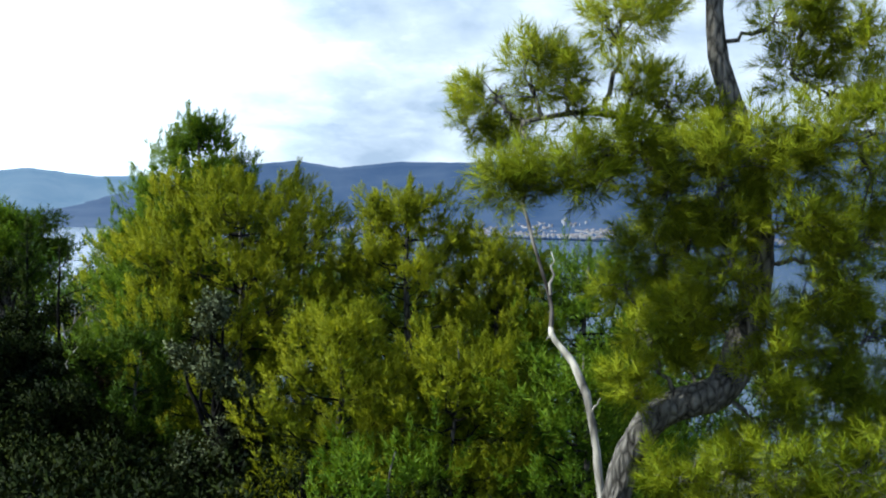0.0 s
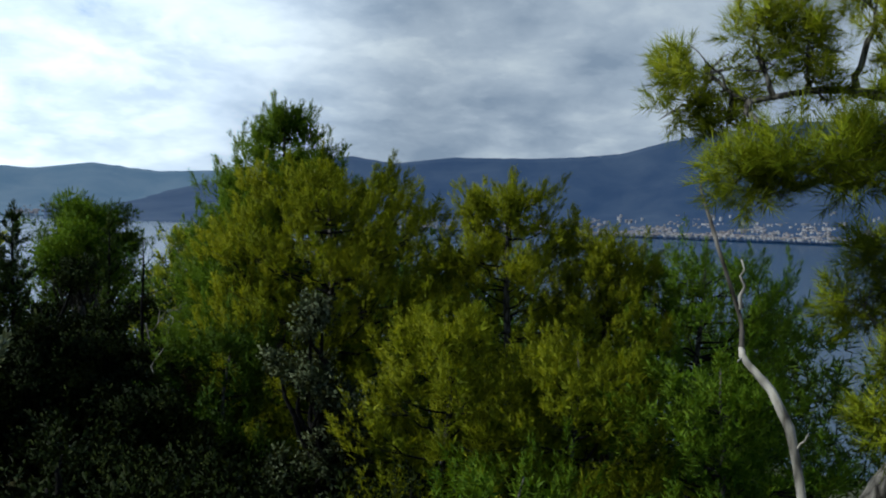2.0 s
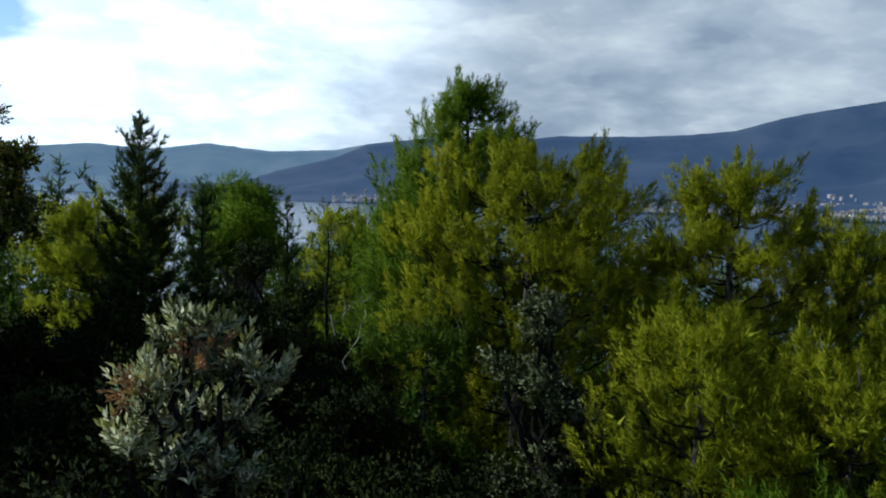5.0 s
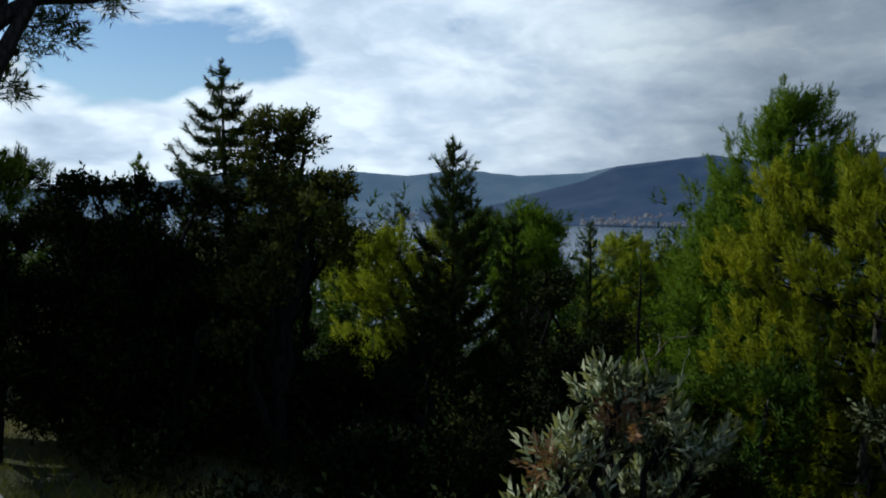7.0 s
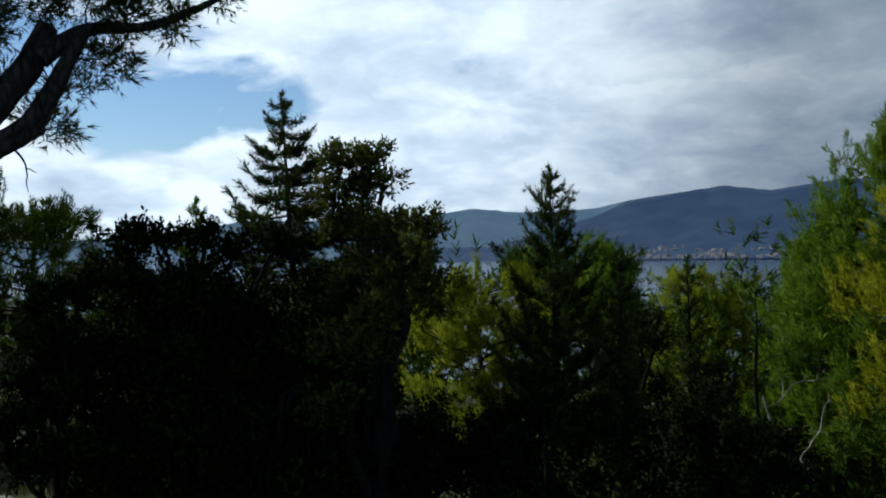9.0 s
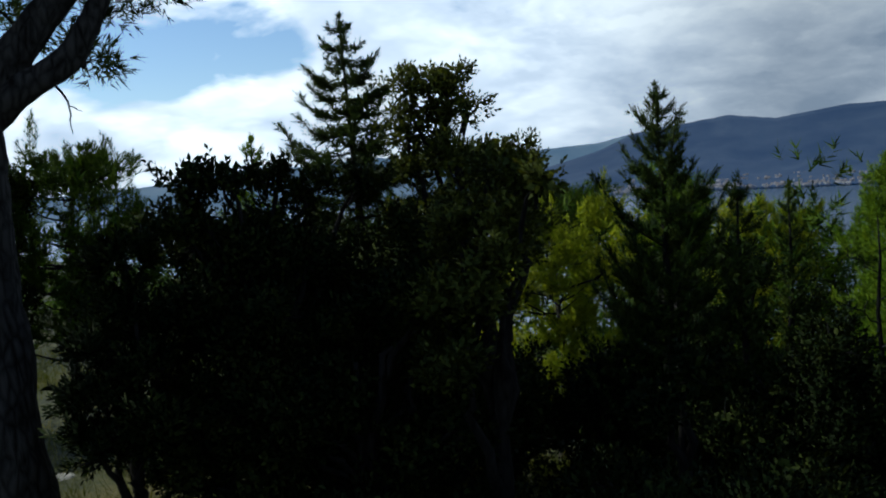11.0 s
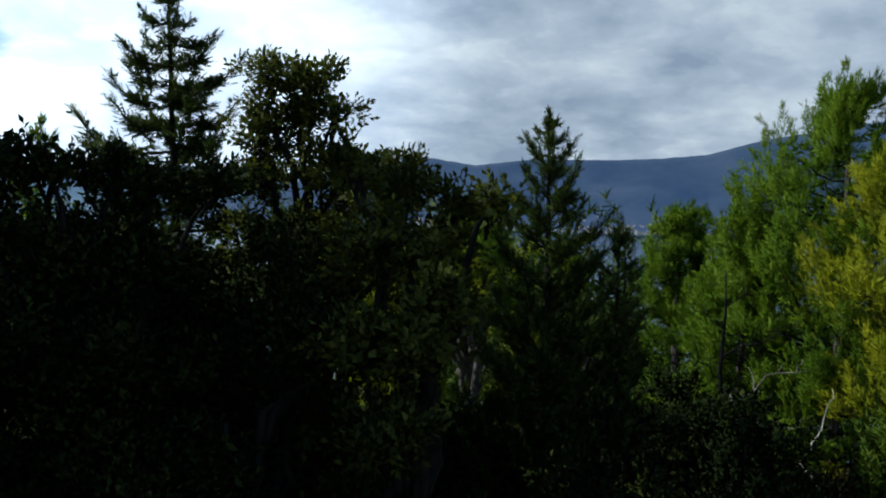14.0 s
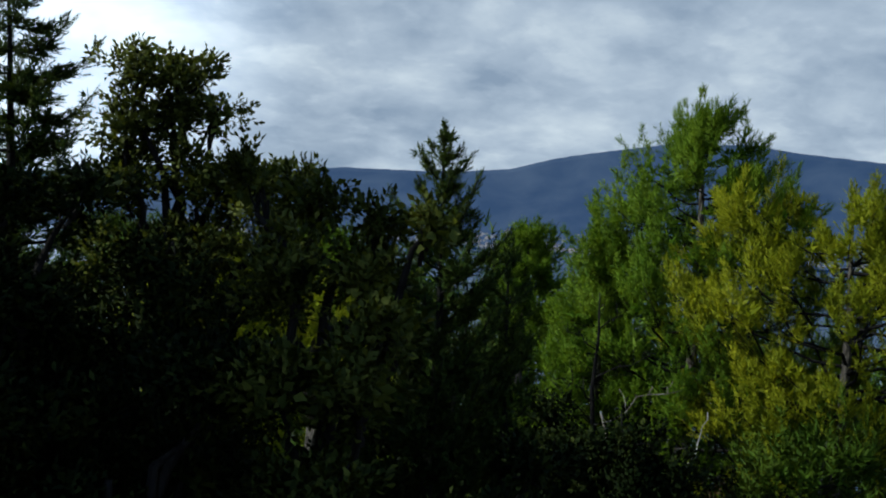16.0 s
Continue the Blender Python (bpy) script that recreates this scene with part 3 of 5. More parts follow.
def build_ground():
    az = np.radians(np.linspace(-180, 180, 241))
    ring = np.concatenate([[0.0], np.geomspace(1.2, 460, 80), [700, 1500, 4800]])
    v, f = [], []
    rng = np.random.default_rng(3)
    for r in ring:
        for a in az[:-1]:
            x, y = -4 - math.sin(a) * r, 5 + math.cos(a) * r
            z = ground_z(x, y) if r < 650 else -90.0
            if r < 300:
                z += 0.12 * noise.noise((x * 0.5, y * 0.5, 0)) + 0.3 * noise.noise((x * 0.11, y * 0.11, 3)) * min(1, r / 8)
            v.append((x, y, max(z, -90.0)))
    k = len(az) - 1
    for i in range(len(ring) - 1):
        for j in range(k):
            f.append((i * k + j, i * k + (j + 1) % k, (i + 1) * k + (j + 1) % k, (i + 1) * k + j))
    g = mesh_object("ground", v, np.array(f)[:, ::-1], soil_material(), smooth=True)
    tagged(g, "dry grassy hillside falling from the terrace to the sea", "ground", kind="structure")


build_ground()
rings = np.linspace(0, 2 * math.pi, 97)[:-1]
sea_v = [(0, 0, SEA_Z)] + [(4900 * math.cos(a), 4900 * math.sin(a), SEA_Z) for a in rings]
sea = mesh_object("water", sea_v, [(0, 1 + i, 1 + (i + 1) % 96) for i in range(96)], sea_material())
tagged(sea, "calm grey-blue bay between the wooded hill and the far shore", "sea", kind="structure")

# skyline of the far side: degrees to the left of +y, degrees up
SKYLINE = [(-180, 2.0), (-90, 2.5), (-60, 3.2), (-40, 4.6), (-29.6, 5.27), (-24.8, 5.75), (-22, 6.15), (-17.3, 6.05), (-12.7, 5.3), (-10.4, 4.85),
           (-7.7, 4.05), (-4.9, 3.76), (-2.3, 3.6), (3, 3.5), (6.6, 3.0), (9.3, 3.36), (15, 2.6), (17, 2.15), (21, 1.9), (24.8, 2.25),
           (28, 1.75), (31.5, 1.95), (35, 1.56), (39, 1.6), (44.6, 0.8), (50, 0.4), (60, 0.3), (90, 0.8), (180, 2.0)]


def far_rise(s):
    """Height of the far land from its shore (0) to the ridge (1)."""
    return 0.02 + 0.42 * s if s < 0.3 else 0.146 + 0.854 * ((s - 0.3) / 0.7) ** 1.3


def far_range(name, a0, a1, scale, shore, ridge, mat, label, step=0.3):
    """Land from the far shore up to a ridge that follows the skyline."""
    az = np.arange(a0, a1 + step, step)
    deep = np.linspace(0, 1, 26)
    v, f = [], []
    for a in az:
        el = np.interp(a, *zip(*SKYLINE)) * scale(a)
        el += 0.035 * noise.noise((a * 1.7, 5, 0)) + 0.02 * noise.noise((a * 5.3, 1, 0))
        top = 1.6 + ridge * math.tan(radians(el))
        for s in deep:
            r = shore + (ridge - shore) * s
            rise = far_rise(s)
            z = SEA_Z - 1.5 + (top - SEA_Z + 1.5) * rise
            z += (top - SEA_Z) * 0.11 * noise.fractal((a * 0.16, s * 3.0, ridge * 0.01), 1.0, 2.0, 5) * math.sin(math.pi * s) * (s > 0.25)
            b = radians(a)
            v.append((-math.sin(b) * r, math.cos(b) * r, z))
        b = radians(a)
        v.append((-math.sin(b) * (ridge + 60), math.cos(b) * (ridge + 60), SEA_Z - 5))
    k = len(deep) + 1
    for i in range(len(az) - 1):
        for j in range(k - 1):
            f.append((i * k + j, (i + 1) * k + j, (i + 1) * k + j + 1, i * k + j + 1))
    ob = mesh_object(name, v, np.array(f)[:, ::-1], mat, smooth=True)
    return tagged(ob, label, "hills", kind="structure")


# the blue haze over both ranges is emission of the land itself
far_range("backdrop", 11, 180, lambda a: 1.0, 4000, 4850, far_land_material("far_hills_haze_glow", (0.02, 0.035, 0.045), (0.07, 0.08, 0.08), (0.075, 0.15, 0.25)),
          "pale hills behind the far shore, blue haze put on as glow")
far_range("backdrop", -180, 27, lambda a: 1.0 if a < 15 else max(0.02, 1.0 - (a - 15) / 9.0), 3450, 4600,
          far_land_material("mountain_haze_glow", (0.001, 0.002, 0.004), (0.026, 0.03, 0.032), (0.019, 0.06, 0.15)), "dark mountain slope above the coastal town, blue haze put on as glow")


def plaster_material(name, colour):
    m, n, l, b, out = material(name, 0.9)
    info = n("ShaderNodeNewGeometry")
    col = ramp(n("ShaderNodeValToRGB"), (0.0, tuple(c * 0.5 for c in colour)), (0.5, colour), (1.0, tuple(min(0.85, c * 1.35) for c in colour)))
    l(info.outputs["Random Per Island"], col.inputs[0]); l(col.outputs[0], b.inputs["Base Color"])
    return m


def build_town():
    """Houses on the far shore, each with walls, a pitched roof and window bands."""
    rng = np.random.default_rng(11)
    walls, roofs = [[], []], [[], []]
    wall_mat, roof_mat = plaster_material("town_plaster", (0.36, 0.36, 0.38)), plaster_material("town_roof_tiles", (0.2, 0.165, 0.155))
    for i in range(2600):
        a = rng.uniform(-32, 30) if i % 4 else rng.normal(-14, 6)
        s = rng.beta(0.8, 2.6)
        r = (3462 + 520 * s) if a < 17 else (4012 + 380 * s)
        b = radians(a)
        x, y = -math.sin(b) * r, math.cos(b) * r
        top = 1.6 + 4600 * math.tan(radians(np.interp(a, *zip(*SKYLINE))))
        z = SEA_Z - 1.5 + (top - SEA_Z + 1.5) * far_rise((r - 3450) / 1150 if a < 17 else (r - 4000) / 850)
        if s > 0.12 and noise.noise((a * 0.45, s * 5.0, 2.0)) < -0.02:
            continue
        w, d, h = rng.uniform(4, 14), rng.uniform(4, 10), rng.uniform(3, 7.5)
        if rng.random() < 0.06:
            w, h = w * 2.6, h * 1.3
        ux, uy = math.cos(b), math.sin(b)
        base = len(walls[0])
        p = [(x + ux * sx * w / 2 - uy * sy * d / 2, y + uy * sx * w / 2 + ux * sy * d / 2) for sx, sy in ((-1, -1), (1, -1), (1, 1), (-1, 1))]
        walls[0] += [(*q, z - 8) for q in p] + [(*q, z + h) for q in p]
        walls[1] += [(base + j, base + (j + 1) % 4, base + 4 + (j + 1) % 4, base + 4 + j) for j in range(4)]
        base = len(roofs[0])
        ridge = z + h + min(d, w) * 0.22
        m0 = ((p[0][0] + p[3][0]) / 2, (p[0][1] + p[3][1]) / 2, ridge)
        m1 = ((p[1][0] + p[2][0]) / 2, (p[1][1] + p[2][1]) / 2, ridge)
        roofs[0] += [(*q, z + h + 0.02) for q in p] + [m0, m1]
        roofs[1] += [(base, base + 1, base + 5, base + 4), (base + 2, base + 3, base + 4, base + 5)]
    town = thing("town", 0, 0, 0, "pale houses with red-brown roofs crowding the far shore", "town", kind="stuff")
    mesh_object("walls", walls[0], walls[1], wall_mat, town)
    mesh_object("roofs", roofs[0], roofs[1], roof_mat, town)


build_town()


# ---- terrace and its parapet ----
def stone_material(name, dark, light):
    m, n, l, b, out = material(name, 0.85)
    co, info = n("ShaderNodeTexCoord"), n("ShaderNodeObjectInfo")
    a = n("ShaderNodeTexNoise", Scale=3.0, Detail=8.0, Roughness=0.7, Distortion=0.5)
    c = n("ShaderNodeTexNoise", Scale=26.0, Detail=5.0, Roughness=0.7)
    l(co.outputs["Object"], a.inputs["Vector"]); l(co.outputs["Object"], c.inputs["Vector"])
    s = n("ShaderNodeMath"); s.operation = "MULTIPLY_ADD"; s.inputs[1].default_value = 0.4
    l(c.outputs["Fac"], s.inputs[0]); l(a.outputs["Fac"], s.inputs[2])
    col = ramp(n("ShaderNodeValToRGB"), (0.45, dark), (0.62, tuple((p + q) / 2 for p, q in zip(dark, light))), (0.85, light))
    l(s.outputs[0], col.inputs[0]); l(col.outputs[0], b.inputs["Base Color"])
    bp = n("ShaderNodeBump", Strength=0.5, Distance=0.012)
    l(s.outputs[0], bp.inputs["Height"]); l(bp.outputs[0], b.inputs["Normal"])
    return m


LIMESTONE = stone_material("weathered_limestone", (0.12, 0.12, 0.105), (0.42, 0.41, 0.37))
MORTAR = stone_material("lime_mortar", (0.16, 0.15, 0.13), (0.3, 0.28, 0.25))
CORNER, ALONG, OUT = Vector((-7.22, 4.94, 0)), Vector((0.894, -0.447, 0)), Vector((0.447, 0.894, 0))
SLAB_TOP = 0.88


def block(lx, ly, lz, rough, rng, bevel=0.012):
    """A hewn stone: a box with broken edges and slightly uneven faces."""
    bm = bmesh.new()
    bmesh.ops.create_cube(bm, size=1.0)
    bmesh.ops.scale(bm, vec=(lx, ly, lz), verts=bm.verts)
    bmesh.ops.bevel(bm, geom=bm.edges[:], offset=bevel, segments=1, affect="EDGES")
    for v in bm.verts:
        v.co += Vector(rng.normal(0, rough, 3))
    return bm


def part(name, bm, mat, parent, label=""):
    me = bpy.data.meshes.new(name)
    bm.to_mesh(me); bm.free()
    me.materials.append(mat)
    ob = new(name, me)
    ob.parent = parent
    if label:
        tagged(ob, label=label)
    return ob


def build_terrace():
    rng = np.random.default_rng(5)
    turn = Matrix.Rotation(math.atan2(ALONG.y, ALONG.x), 4, "Z")
    wall = new("wall_parapet")
    wall.matrix_world = Matrix.Translation(CORNER) @ turn
    tagged(wall, "low rubble-stone parapet with pale limestone coping slabs", "wall", kind="structure")
    core = block(12.0, 0.4, 2.6, 0.004, rng)
    bmesh.ops.translate(core, vec=(6.03, -0.26, -0.56), verts=core.verts)
    part("core", core, MORTAR, wall)
    x = 0.0
    while x < 11.8:
        ln = rng.uniform(0.85, 1.25) if x else 2.6
        bm = block(ln - 0.012, 0.54, 0.13, 0.003, rng, 0.014)
        bmesh.ops.translate(bm, vec=(x + ln / 2, -0.27, SLAB_TOP - 0.065), verts=bm.verts)
        part("coping_slab", bm, LIMESTONE, wall)
        x += ln
    # rubble courses on both faces
    shapes = []
    for i in range(6):
        bm = block(rng.uniform(0.26, 0.4), 0.09, 0.185, 0.008, rng, 0.02)
        me = bpy.data.meshes.new("stone"); bm.to_mesh(me); bm.free(); me.materials.append(LIMESTONE)
        shapes.append(me)
    for face, lows in ((-0.05, 8), (-0.475, 4)):
        for row in range(lows):
            x = 0.1 * (row % 2) + 0.16
            while x < 11.6:
                s = new("stone", shapes[rng.integers(0, 6)])
                s.parent = wall
                s.location = (x, face + rng.normal(0, 0.006), SLAB_TOP - 0.235 - row * 0.2)
                x += 0.37
    flo = block(13.0, 5.0, 0.3, 0.0, rng)
    me = bpy.data.meshes.new("floor_terrace")
    bmesh.ops.translate(flo, vec=(6.3, -3.0, -0.15), verts=flo.verts)
    flo.to_mesh(me); flo.free(); me.materials.append(MORTAR)
    fl = new("floor_terrace", me)
    fl.matrix_world = Matrix.Translation(CORNER) @ turn
    tagged(fl, "grey stone terrace floor behind the parapet", "floor", kind="structure")


build_terrace()


# ---- large pines with given stems ----
def stem_tree(name, base, trunk, limbs, boughs, label, mat, templates, bark, seed, per=1500, rough=0.05, lift=0.45, squash=0.8, twigs=9):
    """A tree whose stem and main limbs follow given lines (x, y, z, radius); boughs are lists of
    leafy clumps (x, y, z, radius), each fed by a branch from the nearest wood."""
    rng = np.random.default_rng(seed)
    root = thing(name, *base, label, "tree")
    o = np.array(base)

    def smooth_line(line):
        q = np.array(line, float)
        s = np.linspace(0, len(q) - 1, len(q) * 4)
        i = np.arange(len(q))
        # catmull-rom through the given points
        out = []
        for t in s:
            k = min(int(t), len(q) - 2); u = t - k
            a, b, c, d = q[max(k - 1, 0)], q[k], q[k + 1], q[min(k + 2, len(q) - 1)]
            out.append(0.5 * (2 * b + (c - a) * u + (2 * a - 5 * b + 4 * c - d) * u * u + (3 * b - a - 3 * c + d) * u ** 3))
        return np.array(out)
    wood_points = []
    for i, line in enumerate([trunk] + limbs):
        q = smooth_line(line)
        w = Wood()
        w.add(q[:, :3] - o, q[:, 3], 14 if i == 0 else 10, rng, rough)
        w.make("trunk" if i == 0 else "limb", bark, root)
        wood_points.append(q[len(q) // 5:, :3] - o)
    wood_points = np.vstack(wood_points)
    for clumps in boughs:
        br, at, way, size, face = Wood(), [], [], [], []
        feeders = wood_points.copy()
        for x, y, z, r in clumps:
            c = np.array([x, y, z]) - o
            d = np.linalg.norm(feeders - c, axis=1) + 0.35 * np.maximum(0, feeders[:, 2] - c[2] + 0.1)
            a = feeders[np.argmin(d)]
            line = bend(a, c, -0.06, rng, 8, 0.035)
            br.add(line, np.linspace(0.012 + 0.012 * np.linalg.norm(c - a), 0.006, 8), 6, rng, 0.06)
            feeders = np.vstack([feeders, line[3:]])
            for _ in range(twigs):
                e = c + in_ball(1, rng, 0.3)[0] * r * 1.0
                br.add(bend(line[rng.integers(4, 8)], e, 0.04, rng, 5, 0.06), np.linspace(0.006, 0.002, 5), 4)
            n = int(per * r * r) + 20
            p, w, fc = clump_points(c, r * 1.08, n, rng, lift, squash)
            at.append(p); way.append(w); face.append(fc); size.append(rng.uniform(0.7, 1.2, n))
        b = br.make("branchwork", bark, root)
        v, f, nr = scatter(templates, np.vstack(at), np.vstack(way), np.concatenate(size), rng, np.vstack(face))
        mesh_object("foliage", v, f, mat, b, normals=nr)
    return root


# the leaning pine beside the view: its stem, then its boughs
D_STEM = [(1.04, 5.20, -0.06, 0.084), (1.14, 5.18, 0.31, 0.088), (1.30, 5.09, 0.55, 0.088), (1.59, 5.05, 0.68, 0.096), (1.72, 5.12, 0.90, 0.096), (1.81, 5.14, 1.29, 0.080), (1.81, 5.14, 1.61, 0.072), (1.75, 5.16, 1.93, 0.064), (1.67, 5.14, 2.19, 0.056), (1.55, 5.17, 2.54, 0.056), (1.51, 5.18, 2.89, 0.048), (1.51, 5.18, 3.40, 0.032)]
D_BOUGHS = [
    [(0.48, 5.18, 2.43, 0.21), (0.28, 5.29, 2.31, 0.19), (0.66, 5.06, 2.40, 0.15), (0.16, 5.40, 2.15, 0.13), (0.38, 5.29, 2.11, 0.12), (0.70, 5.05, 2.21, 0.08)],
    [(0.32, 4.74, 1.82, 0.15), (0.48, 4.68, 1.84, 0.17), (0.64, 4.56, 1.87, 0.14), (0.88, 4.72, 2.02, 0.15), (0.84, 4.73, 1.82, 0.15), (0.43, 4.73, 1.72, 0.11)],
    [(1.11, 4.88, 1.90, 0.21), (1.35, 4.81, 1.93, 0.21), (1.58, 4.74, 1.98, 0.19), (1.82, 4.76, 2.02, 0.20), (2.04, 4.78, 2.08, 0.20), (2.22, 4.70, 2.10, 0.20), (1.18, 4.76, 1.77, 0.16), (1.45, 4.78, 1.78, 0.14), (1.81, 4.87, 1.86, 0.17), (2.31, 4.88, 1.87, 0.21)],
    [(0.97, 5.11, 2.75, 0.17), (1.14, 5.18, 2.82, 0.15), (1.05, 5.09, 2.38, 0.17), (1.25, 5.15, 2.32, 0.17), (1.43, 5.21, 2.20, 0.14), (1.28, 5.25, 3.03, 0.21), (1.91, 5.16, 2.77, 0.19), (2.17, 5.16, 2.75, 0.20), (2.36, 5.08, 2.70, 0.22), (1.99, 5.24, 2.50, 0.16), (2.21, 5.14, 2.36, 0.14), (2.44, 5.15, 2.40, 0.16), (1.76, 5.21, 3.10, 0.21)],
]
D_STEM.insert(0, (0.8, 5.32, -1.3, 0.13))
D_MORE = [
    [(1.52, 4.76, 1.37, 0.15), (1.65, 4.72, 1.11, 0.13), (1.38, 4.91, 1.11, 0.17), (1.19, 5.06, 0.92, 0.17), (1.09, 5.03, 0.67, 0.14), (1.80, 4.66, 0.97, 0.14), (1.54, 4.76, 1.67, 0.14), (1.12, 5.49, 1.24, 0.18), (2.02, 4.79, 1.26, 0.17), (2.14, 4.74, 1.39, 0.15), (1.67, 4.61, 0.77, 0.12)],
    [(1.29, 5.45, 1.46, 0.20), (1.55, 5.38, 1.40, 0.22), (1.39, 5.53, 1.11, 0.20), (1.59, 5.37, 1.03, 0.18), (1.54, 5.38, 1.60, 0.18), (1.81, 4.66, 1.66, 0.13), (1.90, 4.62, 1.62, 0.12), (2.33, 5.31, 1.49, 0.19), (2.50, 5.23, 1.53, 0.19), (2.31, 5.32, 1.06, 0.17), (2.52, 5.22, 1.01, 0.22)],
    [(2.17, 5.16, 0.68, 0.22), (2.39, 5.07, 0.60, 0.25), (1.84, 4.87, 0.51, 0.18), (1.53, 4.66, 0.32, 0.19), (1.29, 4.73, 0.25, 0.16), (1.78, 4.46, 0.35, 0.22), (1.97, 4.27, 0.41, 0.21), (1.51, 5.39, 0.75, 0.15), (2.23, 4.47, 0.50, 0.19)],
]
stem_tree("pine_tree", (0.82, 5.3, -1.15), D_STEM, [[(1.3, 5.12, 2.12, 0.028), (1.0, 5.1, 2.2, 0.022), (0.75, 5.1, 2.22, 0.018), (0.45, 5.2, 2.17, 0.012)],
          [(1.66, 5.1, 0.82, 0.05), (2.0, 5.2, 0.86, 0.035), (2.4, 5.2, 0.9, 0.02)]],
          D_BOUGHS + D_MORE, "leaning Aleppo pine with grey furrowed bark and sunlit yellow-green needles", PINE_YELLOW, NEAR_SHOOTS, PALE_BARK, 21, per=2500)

# the big dark pine at the terrace's end
C_STEM = [(-12.19, 8.33, -0.81, 0.33), (-12.22, 8.30, -0.32, 0.29), (-12.30, 8.36, 0.31, 0.27), (-12.42, 8.36, 0.92, 0.28), (-12.44, 8.34, 1.54, 0.29), (-12.52, 8.39, 1.98, 0.30), (-12.49, 8.43, 2.32, 0.29)]
C_LIMBS = [
    [(-12.49, 8.43, 1.9, 0.27), (-12.56, 8.36, 2.80, 0.27), (-12.58, 8.34, 3.28, 0.25), (-12.52, 8.57, 3.92, 0.15)],
    [(-12.44, 8.50, 2.37, 0.18), (-12.32, 8.65, 2.71, 0.16), (-12.15, 8.85, 3.06, 0.14), (-11.99, 9.02, 3.37, 0.13), (-11.87, 9.16, 3.78, 0.10)],
    [(-12.42, 8.53, 2.32, 0.18), (-12.17, 8.67, 2.52, 0.13), (-11.94, 8.94, 2.75, 0.12), (-11.80, 9.08, 3.04, 0.10), (-11.70, 9.19, 3.35, 0.08), (-11.55, 9.33, 3.75, 0.06)],
    [(-11.88, 9.07, 3.45, 0.11), (-11.62, 9.39, 3.76, 0.07), (-11.10, 9.67, 3.79, 0.05), (-10.80, 9.98, 3.97, 0.04), (-10.48, 10.28, 4.22, 0.03)],
]
C_STEM[4:] = [(-12.43, 8.36, 1.5, 0.27), (-12.46, 8.38, 1.9, 0.27), (-12.47, 8.41, 2.25, 0.24), (-12.47, 8.42, 2.5, 0.14)]
C_BOUGHS = [
    [(-12.48, 8.23, 3.79, 0.41), (-12.59, 8.05, 3.23, 0.31), (-12.52, 8.88, 3.86, 0.32), (-12.86, 9.27, 3.21, 0.28), (-12.27, 9.22, 4.09, 0.32), (-13.07, 8.97, 3.54, 0.21)],
    [(-11.62, 9.39, 4.05, 0.34), (-11.30, 9.60, 3.86, 0.27), (-11.69, 9.62, 3.52, 0.29), (-11.85, 9.43, 3.22, 0.21), (-12.28, 9.54, 2.87, 0.26), (-10.93, 9.85, 3.90, 0.21), (-10.62, 10.15, 4.11, 0.17), (-11.18, 9.74, 4.32, 0.34)],
]
# crown carried on out of view, added to shade trunk and oaks
C_UNSEEN_HIGH = [[(-12.9 + 0.95 * math.cos(i * 2.4) * (0.5 + 0.12 * (i % 5)), 8.2 + 1.5 * math.sin(i * 2.4) * (0.5 + 0.12 * (i % 5)), 4.6 + 0.25 * (i % 4), 0.55) for i in range(9)],
          [(-13.4 + 1.2 * math.cos(i * 2.4 + 1), 7.6 + 1.2 * math.sin(i * 2.4 + 1), 4.0 + 0.3 * (i % 4), 0.5) for i in range(7)]]
stem_tree("pine_tree", (-12.17, 8.35, -1.2), [(-12.12, 8.35, -1.6, 0.37)] + C_STEM, C_LIMBS, C_BOUGHS + C_UNSEEN_HIGH,
          "large old pine with a thick dark trunk forking into heavy limbs", PINE_SHADED, SHOOTS, OLD_BARK, 33, per=1700, rough=0.03)

